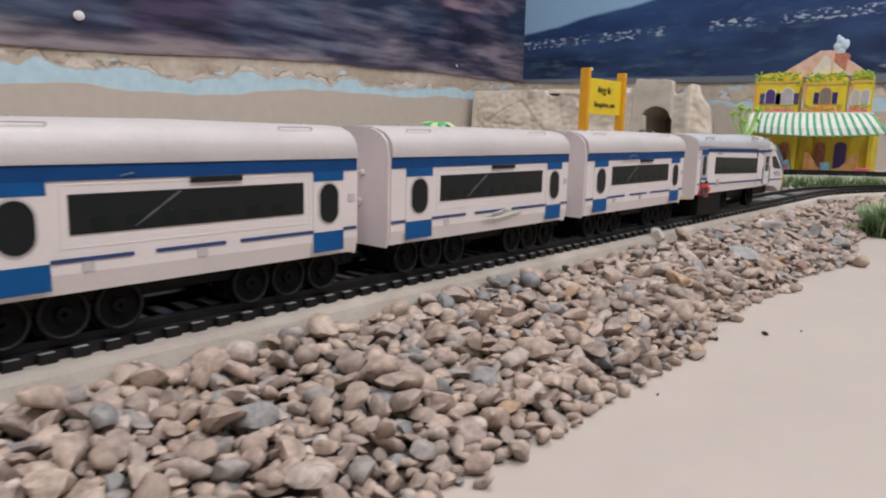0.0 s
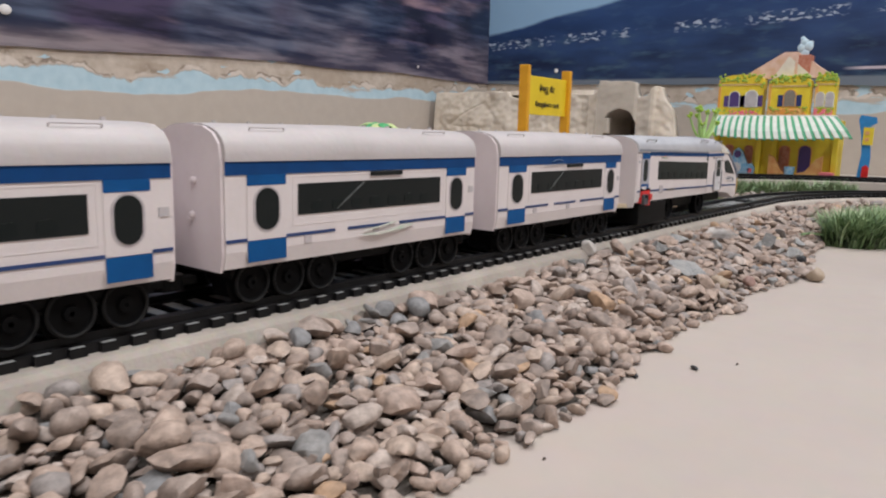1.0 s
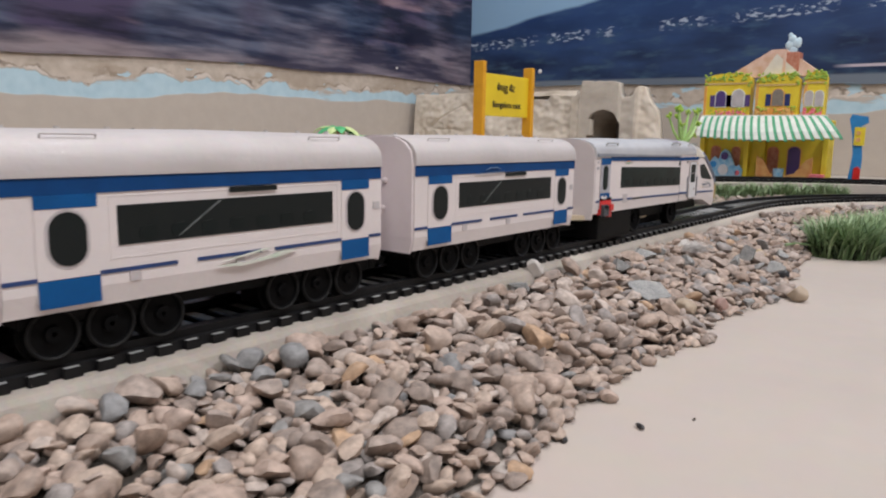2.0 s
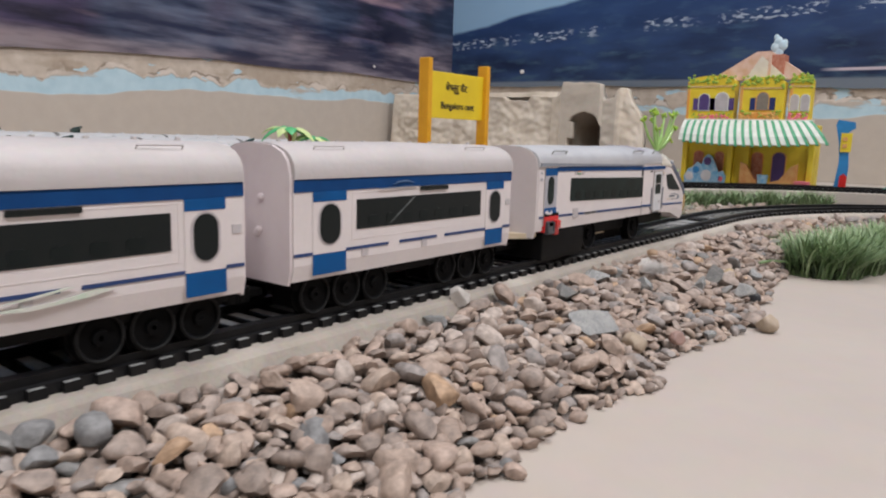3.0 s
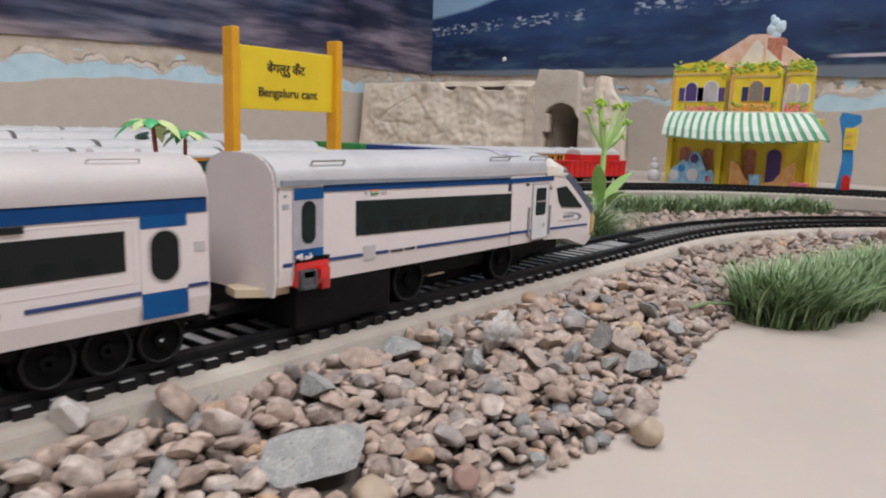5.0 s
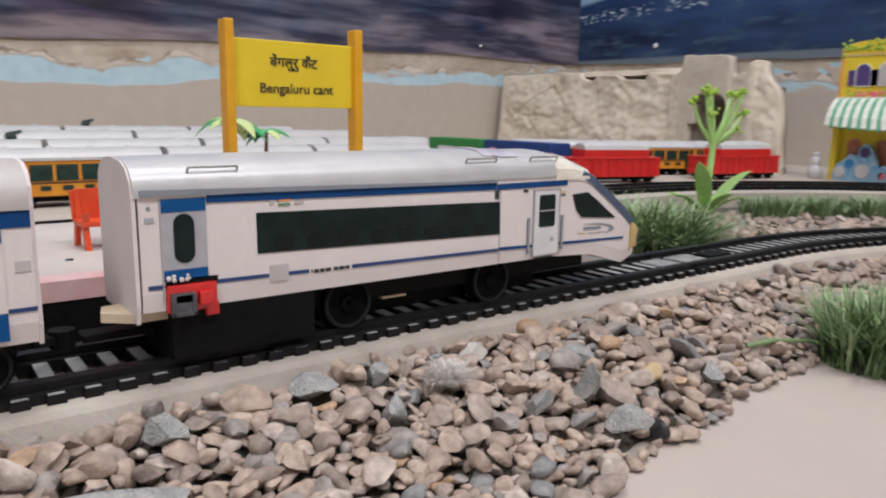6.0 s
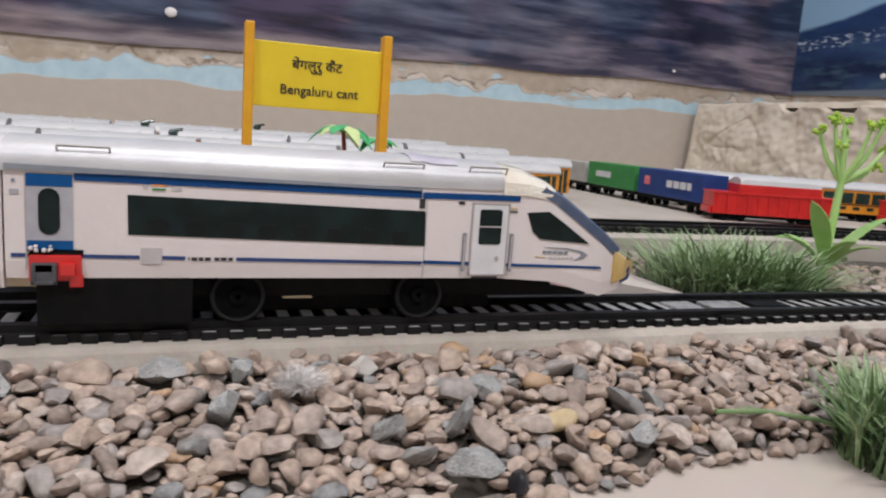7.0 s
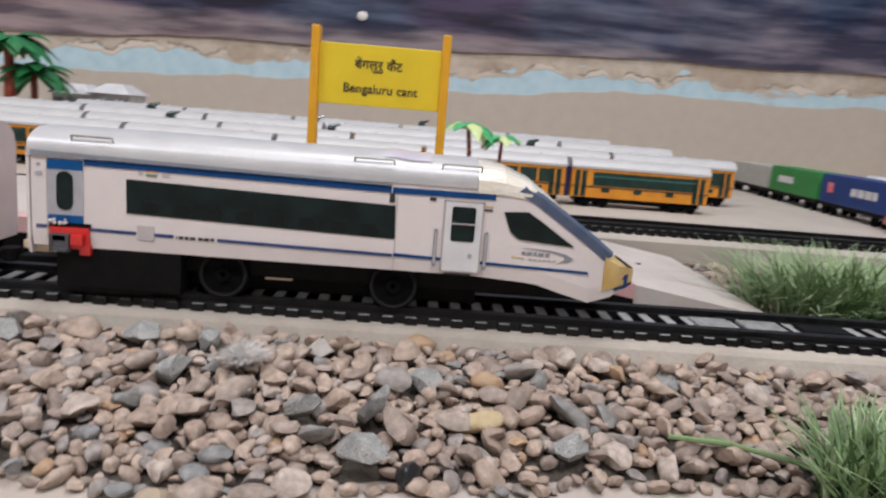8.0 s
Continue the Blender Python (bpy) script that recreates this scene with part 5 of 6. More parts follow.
# ---- the yellow card house ----
def house():
    root = tagged(empty("toy_house", 1.94, 0.475, BED), "yellow printed card house with a striped green awning", "toy house")
    H = lambda name, pts, x, t, mat, par=root, label="": part(name, plate(pts, x, t, "x"), mat, par, label)
    part("ground_storey", one_box(1.945, 1.985, 0.316, 0.616, BED, 0.165, 0.002), HOUSEYELLOW, root)
    bays = ((0.502, 0.616, 1.938, 0.270), (0.391, 0.488, 1.930, 0.264), (0.337, 0.383, 1.945, 0.268))
    for k, (y0, y1, x0, zt) in enumerate(bays):
        n = 10
        pts = [(y0, 0.165), (y1, 0.165), (y1, zt - 0.01)]
        for i in range(n + 1):
            a = math.pi * i / n
            pts.append(((y0 + y1) / 2 + (y1 - y0) / 2 * math.cos(a) * 0.97, zt - 0.012 + 0.014 * math.sin(a)))
        pts.append((y0, zt - 0.01))
        b = part("bay", plate(pts, x0, 0.028, "x"), HOUSEYELLOW, root, "yellow upper bay with arched windows")
        # leafy garland along the top and sides
        rnd = random.Random(k + 40)
        bm = bmesh.new()
        for i in range(46):
            u = rnd.random()
            yy = y0 + (y1 - y0) * u
            zz = zt - 0.004 + rnd.uniform(-0.010, 0.008) - 0.02 * (abs(u - 0.5) > 0.44) * rnd.random()
            bmesh.ops.create_icosphere(bm, subdivisions=1, radius=rnd.uniform(0.0025, 0.005), matrix=pose(x0 - 0.001, yy, zz) @ Matrix.Diagonal((0.5, 1, 0.8, 1)))
        part("garland", bm, GARLAND, b, "green leaf garland")
        if k == 0:
            wins = ((0.531, 0.014), (0.573, 0.012))
        elif k == 1:
            wins = ((0.436, 0.013),)
        else:
            wins = ((0.349, 0.0085), (0.371, 0.0085))
        for cy, w in wins:
            arch = [(cy - w, 0.196), (cy + w, 0.196), (cy + w, 0.220)] + [(cy + w * math.cos(a), 0.220 + w * math.sin(a)) for a in [0.35 * i for i in range(1, 9)]] + [(cy - w, 0.220)]
            f = H("window", [((y - cy) * 1.2 + cy, (z - 0.196) * 1.09 + 0.194) for y, z in arch], x0 - 0.0015, 0.002, AWNWHITE if k != 1 else HOUSEORANGE, b)
            H("pane", arch, x0 - 0.0022, 0.002, [VIOLET, DARK, LIGHTGREY][k] if cy != 0.531 else LIGHTGREY, f)
            if k < 2:
                for s in (-1, 1):
                    c = cy + s * (w + 0.0085)
                    H("shutter", rect(c - 0.006, c + 0.006, 0.196, 0.222), x0 - 0.0020, 0.0025, VIOLET if k == 0 else NAVYPAINT, b, "violet blue shutter")
        bm = bmesh.new()
        for i in range(26):
            bmesh.ops.create_icosphere(bm, subdivisions=1, radius=rnd.uniform(0.0025, 0.0045),
                                       matrix=pose(x0 - 0.003, rnd.uniform(y0 + 0.004, y1 - 0.004), 0.181 + rnd.uniform(-0.006, 0.008)) @ Matrix.Diagonal((0.5, 1, 0.9, 1)))
        part("flower_box", bm, [HOUSEPINK, HOUSEORANGE, HOUSEPINK][k], b, "flower box full of printed flowers")
        bm = bmesh.new()
        for i in range(18):
            bmesh.ops.create_icosphere(bm, subdivisions=1, radius=rnd.uniform(0.002, 0.0038),
                                       matrix=pose(x0 - 0.0035, rnd.uniform(y0 + 0.004, y1 - 0.004), 0.186 + rnd.uniform(-0.008, 0.008)) @ Matrix.Diagonal((0.5, 1, 0.9, 1)))
        part("flower_leaves", bm, GARLAND, b)
        H("corner_strip", rect(y1 - 0.007, y1 - 0.001, 0.168, zt - 0.014), x0 - 0.001, 0.002, HOUSEORANGE, b)
        H("cornice", rect(y0 + 0.002, y1 - 0.002, zt - 0.024, zt - 0.020), x0 - 0.0014, 0.002, OCHRE, b)
    H("sign_panel", rect(0.400, 0.480, 0.176, 0.192), 1.9275, 0.003, HOUSEORANGE)
    # roof and chimney
    rf = part("roof", plate([(0.345, 0.262), (0.572, 0.262), (0.465, 0.322), (0.435, 0.322)], 1.955, 0.03, "x"), ROOFPINK, root, "pale pink printed gable roof")
    H("gable_face", [(0.392, 0.263), (0.486, 0.263), (0.452, 0.312)], 1.949, 0.006, TAPE, rf)
    ch = part("chimney", one_box(1.950, 1.985, 0.402, 0.436, 0.262, 0.314, 0.001), BRICK, rf, "brick red chimney")
    H("chimney_edge", rect(0.430, 0.4365, 0.27, 0.315), 1.9485, 0.003, ROOFPINK, ch)
    sm = bmesh.new()
    for y, z, r in ((0.420, 0.320, 0.010), (0.428, 0.331, 0.011), (0.414, 0.334, 0.012), (0.423, 0.343, 0.010), (0.428, 0.352, 0.006), (0.409, 0.340, 0.007)):
        bmesh.ops.create_icosphere(sm, subdivisions=2, radius=r, matrix=pose(1.965, y, z) @ Matrix.Diagonal((0.3, 1, 1, 1)))
    part("smoke_puff", sm, SMOKE, ch, "pale blue card smoke puff", smooth=True)
    # striped awning: one strip a stripe, curved outwards
    aw = part("awning_frame", one_box(1.925, 1.945, 0.326, 0.614, 0.168, 0.176, 0.001), AWNWHITE, root)
    n = 36
    for i in range(n):
        u0, u1 = (i + (0.10 if i % 2 else -0.10)) / n, (i + (0.90 if i % 2 else 1.10)) / n
        rings = []
        for s in (0, 0.25, 0.5, 0.75, 1.0):
            ya = [0.613 - 0.284 * u for u in (u0, u1)]
            yb = [0.612 - 0.332 * u for u in (u0, u1)]
            y = [a + (b - a) * s for a, b in zip(ya, yb)]
            x = 1.928 - (0.034 + 0.030 * math.sin(math.pi * (u0 + u1) / 2)) * math.sin(s * 1.35)
            z = 0.175 - (0.046 + 0.008 * math.sin(math.pi * (u0 + u1) / 2)) * s ** 1.3 - (0.003 if s == 1 and i % 2 else 0)
            rings.append([(x, y[0], z), (x, y[1], z), (x + 0.0015, y[1], z - 0.0018), (x + 0.0015, y[0], z - 0.0018)])
        part("awning_stripe", loft(bmesh.new(), rings), AWNGREEN if i % 2 else AWNWHITE, aw)
    # ground floor front
    for y in (0.609, 0.500, 0.462, 0.323):
        part("pillar", one_box(1.930, 1.946, y - 0.006, y + 0.006, BED, 0.128, 0.001), HOUSEYELLOW, root)
    for cy, w in ((0.578, 0.011), (0.528, 0.010), (0.440, 0.012), (0.392, 0.014)):
        arch = [(cy - w, 0.040), (cy + w, 0.040), (cy + w, 0.095)] + [(cy + w * math.cos(a), 0.095 + w * 0.8 * math.sin(a)) for a in [0.35 * i for i in range(1, 9)]] + [(cy - w, 0.095)]
        f = H("doorway", [((y - cy) * 1.16 + cy, z + 0.002) for y, z in arch], 1.9435, 0.003, HOUSEORANGE, root)
        H("doorway_pane", arch, 1.9425, 0.003, BRICK if cy > 0.4 else VIOLET, f)
    pts = [(0.602, BED), (0.506, BED), (0.504, BED + 0.018), (0.512, BED + 0.030), (0.522, BED + 0.026), (0.530, BED + 0.044), (0.538, BED + 0.060), (0.548, BED + 0.066),
           (0.558, BED + 0.058), (0.562, BED + 0.042), (0.574, BED + 0.048), (0.584, BED + 0.036), (0.596, BED + 0.030), (0.604, BED + 0.014)]
    cut = part("blue_cutout", plate(pts, 1.924, 0.006, "x"), SKYBLUE, root, "pale blue printed cut-out in front of the house")
    for y, z, r, mt in ((0.590, 0.015, 0.010, WHITEPRINT), (0.575, 0.030, 0.008, POSTBLUE), (0.550, 0.018, 0.013, WHITEPRINT), (0.548, 0.050, 0.009, VIOLET), (0.526, 0.016, 0.010, SKYBLUE), (0.515, 0.012, 0.006, HOUSEPINK)):
        H("printed_patch", [(y + r * math.cos(a * 0.6283), BED + z + r * math.sin(a * 0.6283)) for a in range(10)], 1.9222, 0.002, mt, cut)
    for y0, y1 in ((0.405, 0.470), (0.345, 0.420)):
        sgn = 1 if y0 > 0.4 else -1
        a, b = (y1, y0) if sgn > 0 else (y0, y1)
        H("apricot_cutout", [(a, BED), (b, BED), (b, BED + 0.006), ((a + b) / 2, BED + 0.016), (a - sgn * 0.014, BED + 0.046), (a, BED + 0.052)], 1.918, 0.006, SLIDEORANGE, root, "apricot slide-shaped printed cut-out")
    part("blue_tub", cyl(bmesh.new(), (1.918, 0.418, BED), (1.918, 0.418, BED + 0.026), 0.010, 0.013, 12), SKYBLUE, root)
    part("red_base", one_box(1.915, 1.94, 0.318, 0.350, BED, BED + 0.016, 0.002), HOUSEPINK, root)
    part("hanging_lamp", cyl(bmesh.new(), (1.895, 0.484, 0.118), (1.895, 0.484, 0.140), 0.007, 0.003, 10), SKYBLUE, root)
    arrange(root)
    root.matrix_basis = pose(1.94, 0.489, BED) @ Matrix.Diagonal((1.0, 0.93, 1.0, 1))
    return root


house()


def lamp_post():
    root = tagged(empty("toy_signpost", 1.93, 0.288, BED), "blue card signpost with a yellow plate beside the house", "toy signpost")
    part("column", plate([(-0.010, 0), (0.012, 0), (0.006, 0.06), (0.010, 0.10), (0.018, 0.135), (0.014, 0.145), (-0.016, 0.140), (-0.018, 0.128), (-0.006, 0.120), (-0.012, 0.05)], 0, 0.006, "x"), POSTBLUE, root)
    part("plate", plate(rect(-0.014, 0.006, 0.080, 0.118), -0.003, 0.0025, "x"), HOUSEYELLOW, root, "yellow plate with illegible marks")
    part("mark_bar", plate(rect(-0.006, 0.002, 0.102, 0.110), -0.0042, 0.0015, "x"), SLIDEORANGE, root)
    part("mark_bar", plate(rect(-0.006, 0.002, 0.088, 0.096), -0.0042, 0.0015, "x"), SLIDEORANGE, root)
    part("red_panel", plate([(-0.012, 0.0), (0.002, 0.0), (0.001, 0.032), (-0.006, 0.036), (-0.012, 0.03)], -0.006, 0.005, "x"), RED, root)
    return root


lamp_post()
bm = bmesh.new()
for z, r in ((0.012, 0.014), (0.030, 0.010), (0.042, 0.006)):
    bmesh.ops.create_icosphere(bm, subdivisions=2, radius=r, matrix=pose(0, 0, z) @ Matrix.Diagonal((0.7, 1, 1.1, 1)))
thing("white_ornament", bm, WHITEPRINT, "small greyish white ornament beside the house", "ornament", pose(1.925, 0.640, BED), smooth=True)
bm = bmesh.new()
for k in range(7):
    leaf_blade(bm, (0, 0, 0.02), k * 0.9, 0.04, 0.009, 0.6, 0.7)
solidify(bm, 0.001)
cyl(bm, (0, 0, 0), (0, 0, 0.022), 0.006, 0.004, 10)
thing("teal_plastic_plant", bm, material("teal_plastic", (0.02, 0.30, 0.26), 0.4), "small teal plastic plant by the curve", "plastic plant", pose(1.79, 0.155, BED))


# ---- trains in the yard ----
TEAL = material("teal_rail_print", (0.04, 0.19, 0.19), 0.4)
def orange_coach(saloon=False):
    """A yard coach; the saloon has one long window instead of six."""
    L, W = 0.1785, 0.046
    root = tagged(empty("orange_coach", 0, 0, 0), "orange toy coach with dark windows and silver roof", "toy train coach", "orange coaches in the yard")
    box_ = lambda *a: one_box(*a)
    part("body", box_(-L / 2, L / 2, -W / 2, W / 2, 0.0125, 0.050, 0.0012), ORANGE, root)
    rings = []
    for x in (-L / 2 - 0.001, L / 2 + 0.001):
        r = [(x, -W / 2 - 0.0015, 0.0495), (x, -W / 2 - 0.0015, 0.0525)]
        r += [(x, -math.cos(math.pi * i / 8) * W / 2, 0.0525 + 0.0095 * math.sin(math.pi * i / 8) ** 0.8) for i in range(1, 8)]
        r += [(x, W / 2 + 0.0015, 0.0525), (x, W / 2 + 0.0015, 0.0495)]
        rings.append(r)
    part("roof", loft(bmesh.new(), rings), SILVERROOF, root, "silver ribbed roof")
    y = -W / 2 - 0.0006
    band = part("window_band", plate(rect(-0.062, 0.070, 0.0285, 0.0455), y, 0.001), COACHGLASS, root, "dark green window strip")
    for i in range(0 if saloon else 5):
        x = -0.046 + i * 0.0245
        part("window_post", plate(rect(x, x + 0.0028, 0.0285, 0.0455), y - 0.0004, 0.001), ORANGE, band)
    for x in (-0.078, 0.076):
        d = part("door", plate(rect(x - 0.0075, x + 0.0075, 0.0135, 0.0465), y, 0.001), COACHGLASS, root, "dark door")
        part("door_bar", plate(rect(x - 0.001, x + 0.001, 0.0135, 0.0465), y - 0.0004, 0.001), ORANGE, d)
    if saloon:
        part("luggage_rail", plate(rect(-0.062, 0.070, 0.0395, 0.0408), y - 0.0004, 0.001), TEAL, band, "teal rail across the window")
    for i in range(3 if saloon else 6):
        x = -0.050 + i * 0.042 if saloon else -0.055 + i * 0.021
        part("lower_mark", plate(rect(x, x + 0.010, 0.0185 if not saloon else 0.0205, 0.0235 if not saloon else 0.0262), y, 0.001), COACHGLASS, root)
    part("waist_line", plate(rect(-L / 2, L / 2, 0.0258, 0.0272), y, 0.0009), INK, root)
    part("chassis", box_(-L / 2 + 0.008, L / 2 - 0.008, -W / 2 + 0.006, W / 2 - 0.006, 0.0065, 0.0128), CHASSIS, root)
    for x in (-0.070, -0.046, 0.046, 0.070):
        for yy in (-W / 2 + 0.006, W / 2 - 0.006):
            part("wheel", cyl(bmesh.new(), (x, yy - 0.0025, 0.0075), (x, yy + 0.0025, 0.0075), 0.0075, seg=16), WHEEL, root)
    for s in (-1, 1):
        part("gangway", one_box(min(s * L / 2, s * (L / 2 + 0.0045)), max(s * L / 2, s * (L / 2 + 0.0045)), -0.012, 0.012, 0.014, 0.050, 0.001), NAVYPAINT, root, "navy gangway end")
    for i in range(4):
        part("roof_vent", cyl(bmesh.new(), (-0.06 + i * 0.04, 0, 0.0605), (-0.06 + i * 0.04, 0, 0.0635), 0.004, 0.003, 10), SILVERROOF, root)
    return root


oc = orange_coach()
saloon = orange_coach(True)
tagged(saloon, "orange toy saloon coach with one long dark window", "toy train coach", "orange coaches in the yard")
saloon.matrix_basis = pose(1.204 - 0.0893, 0.863, BED)
first = True
for y, xe, n, tall in ((0.863, 1.204, 6, 1.0), (0.985, 1.290, 6, 1.08), (1.105, 1.235, 6, 1.20), (1.225, 1.165, 5, 1.26)):
    for i in range(1 if y < 0.9 else 0, n):
        m = pose(xe - 0.0893 - i * 0.1875, y + random.uniform(-0.002, 0.002), BED, 0, 0, random.uniform(-0.4, 0.4)) @ Matrix.Diagonal((1, 1, tall, 1))
        if first:
            oc.matrix_basis = m
            first = False
        else:
            copy_thing(oc, m)


def dark_buffer(x, y, z, label):
    bm = bmesh.new()
    box(bm, -0.006, 0.006, -0.006, 0.008, 0, 0.006, 0.002)
    cyl(bm, (-0.004, 0, 0.005), (0.012, 0.004, 0.009), 0.003, 0.002, 8)
    return thing("roof_fitting", bm, COACHGLASS, label, "roof fitting", pose(x, y, z), "roof fittings")


for x, y, k in ((0.70, 0.985, 1.08), (0.99, 0.985, 1.08), (0.47, 0.985, 1.08), (0.66, 1.105, 1.2), (0.40, 1.105, 1.2), (0.83, 1.225, 1.26)):
    dark_buffer(x, y, BED + 0.0618 * k, "small dark plastic fitting lying on a silver roof")


def container_wagon(mat, label, L, H=0.040, marks=()):
    root = tagged(empty("container_wagon", 0, 0, 0), label, "toy freight wagon", "freight wagons")
    W = 0.042
    c = part("container", one_box(-L / 2, L / 2, -W / 2, W / 2, 0.018, 0.018 + H, 0.0008), mat, root)
    k = int(L / 0.006)
    for i in range(k):
        x = -L / 2 + L * (i + 0.5) / k
        part("rib", one_box(x - 0.0012, x + 0.0012, -W / 2 - 0.0009, -W / 2 + 0.001, 0.0195, 0.0165 + H), mat, c)
    for x0, x1 in marks:
        part("marking_bar", one_box(L * x0, L * x1, -W / 2 - 0.0016, -W / 2 - 0.0005, 0.034, 0.045), WHITEPRINT, c)
    part("deck", one_box(-L / 2 - 0.004, L / 2 + 0.004, -W / 2 + 0.003, W / 2 - 0.003, 0.012, 0.0182, 0.0006), CHASSIS, root)
    for x in (-L / 2 + 0.012, -L / 2 + 0.034, L / 2 - 0.034, L / 2 - 0.012):
        for yy in (-0.015, 0.015):
            part("wheel", cyl(bmesh.new(), (x, yy - 0.0025, 0.007), (x, yy + 0.0025, 0.007), 0.007, seg=14), WHEEL, root)
    return root


def open_wagon():
    L, W = 0.172, 0.042
    root = tagged(empty("open_wagon", 0, 0, 0), "red plastic open wagon carrying a pale covered load", "toy freight wagon", "freight wagons")
    bm = bmesh.new()
    box(bm, -L / 2, L / 2, -W / 2, W / 2, 0.010, 0.040, 0.001)
    box(bm, -L / 2 + 0.034, L / 2 - 0.020, -W / 2 + 0.001, W / 2 - 0.001, 0.037, 0.053, 0.001)
    b = part("tub", bm, RED, root)
    for i in range(12):
        x = -L / 2 + 0.006 + i * 0.01455
        part("rib", one_box(x - 0.0016, x + 0.0016, -W / 2 - 0.0016, -W / 2 + 0.001, 0.011, 0.0395, 0.0004), RED, b)
    part("rim", one_box(-L / 2 - 0.001, L / 2 + 0.001, -W / 2 - 0.002, W / 2 + 0.002, 0.0385, 0.0410, 0.0005), RED, b)
    part("end_step", one_box(-L / 2 - 0.004, -L / 2 + 0.001, -W / 2 + 0.004, W / 2 - 0.004, 0.010, 0.019, 0.0008), RED, b)
    rings = []
    for x, s in ((-L / 2 + 0.036, 0.75), (-L / 2 + 0.044, 1.0), (L / 2 - 0.030, 1.0), (L / 2 - 0.022, 0.75)):
        rings.append([(x, -math.cos(math.pi * i / 8) * W * 0.47, 0.0525 + 0.013 * s * math.sin(math.pi * i / 8) ** 0.7) for i in range(9)])
    part("load_cover", loft(bmesh.new(), rings), SILVERROOF, root, "pale silver load cover")
    part("sole_bar", one_box(-L / 2 + 0.004, L / 2 - 0.004, -W / 2 + 0.006, W / 2 - 0.006, 0.0055, 0.0102), CHASSIS, root)
    for x in (-L / 2 + 0.018, -L / 2 + 0.042, L / 2 - 0.042, L / 2 - 0.018):
        for yy in (-0.015, 0.015):
            part("wheel", cyl(bmesh.new(), (x, yy - 0.0025, 0.007), (x, yy + 0.0025, 0.007), 0.007, seg=14), WHEEL, root)
    return root


HEAD = -92
g = container_wagon(GREYBOX, "grey container on a black toy wagon", 0.160, 0.038)
g.matrix_basis = pose(1.475, 1.272, BED, 0, 0, HEAD)
g = container_wagon(GREENBOX, "green container with a white mark on a toy wagon", 0.164, 0.042, ((-0.30, 0.02),))
g.matrix_basis = pose(1.468, 1.097, BED, 0, 0, HEAD)
g = container_wagon(BLUEBOX, "long blue container with white markings on a toy wagon", 0.176, 0.042, ((-0.02, 0.06), (0.08, 0.16), (0.18, 0.26), (0.28, 0.34)))
part("emblem_panel", one_box(-0.066, -0.052, -0.0232, -0.0218, 0.034, 0.048), HOUSEPINK, [c for c in g.children if c.name.startswith("container")][0], "pale red square emblem")
g.matrix_basis = pose(1.461, 0.914, BED, 0, 0, HEAD)
w0 = open_wagon()
spots = [(1.503, 0.768, -19), (1.775, 0.710, -13)]
for i, (x, y, a) in enumerate(spots):
    m = pose(x, y, BED, 0, 0, a)
    if i == 0:
        w0.matrix_basis = m
    else:
        copy_thing(w0, m)
for i, (x, y, a) in enumerate(((1.575, 0.935, -44), (1.700, 0.845, -26), (1.860, 0.785, -14))):
    copy_thing(oc, pose(x, y, BED, 0, 0, a))


def white_pavilion():
    root = tagged(empty("white_pavilion", 0.225, 1.33, BED), "small white toy pavilion with dark windows", "toy building")
    for x0, x1, h in ((-0.070, 0.0, 0.085), (0.0, 0.070, 0.090)):
        part("wall", one_box(x0, x1, -0.04, 0.04, 0, h, 0.001), WHITEPRINT, root)
        part("roof", loft(bmesh.new(), [[(x0 - 0.004, -0.05, h), (x1 + 0.004, -0.05, h), (x1 + 0.004, 0.05, h), (x0 - 0.004, 0.05, h)],
                                        [(x0 + 0.02, -0.02, h + 0.018), (x1 - 0.02, -0.02, h + 0.018), (x1 - 0.02, 0.02, h + 0.018), (x0 + 0.02, 0.02, h + 0.018)]]), WHITEPRINT, root)
        for i in range(3):
            x = x0 + 0.012 + i * 0.023
            part("window", one_box(x - 0.008, x + 0.008, -0.042, -0.039, h - 0.032, h - 0.008), GREYBAND, root)
    return root


white_pavilion()


# ---- gravel ----
def pebble_mesh(name, seed, r=0.0066, mat=None, sub=2, cuts=4, flat=(1.0, 0.78, 0.56), depth=(0.48, 0.80)):
    rnd = random.Random(seed)
    bm = bmesh.new()
    bmesh.ops.create_icosphere(bm, subdivisions=sub, radius=1)
    planes = []
    for _ in range(cuts):
        d = Vector((rnd.gauss(0, 1), rnd.gauss(0, 1), rnd.gauss(0, 1))).normalized()
        planes.append((d, rnd.uniform(*depth)))
    f = [q * rnd.uniform(0.78, 1.25) for q in flat]
    for v in bm.verts:
        p = v.co * (1 + 0.16 * noise.noise(v.co * 1.1 + Vector((seed * 3.7, 0, 0))) + 0.06 * noise.noise(v.co * 2.7 + Vector((0, seed * 2.1, 0))))
        for d, h in planes:
            e = p.dot(d) - h
            if e > 0:
                p = p - d * e
        v.co = Vector((p.x * f[0], p.y * f[1], p.z * f[2])) * r
    me = finish(name, bm, mat, smooth=True)
    me.set_sharp_from_angle(angle=radians(44))
    return me


VARIANTS = [pebble_mesh("pebble", s, mat=STONES, cuts=4 + s % 6, flat=(1.0, 0.76, 0.50), depth=(0.48, 0.80)) for s in range(24)]
rnd = random.Random(11)
EDGE = -0.034
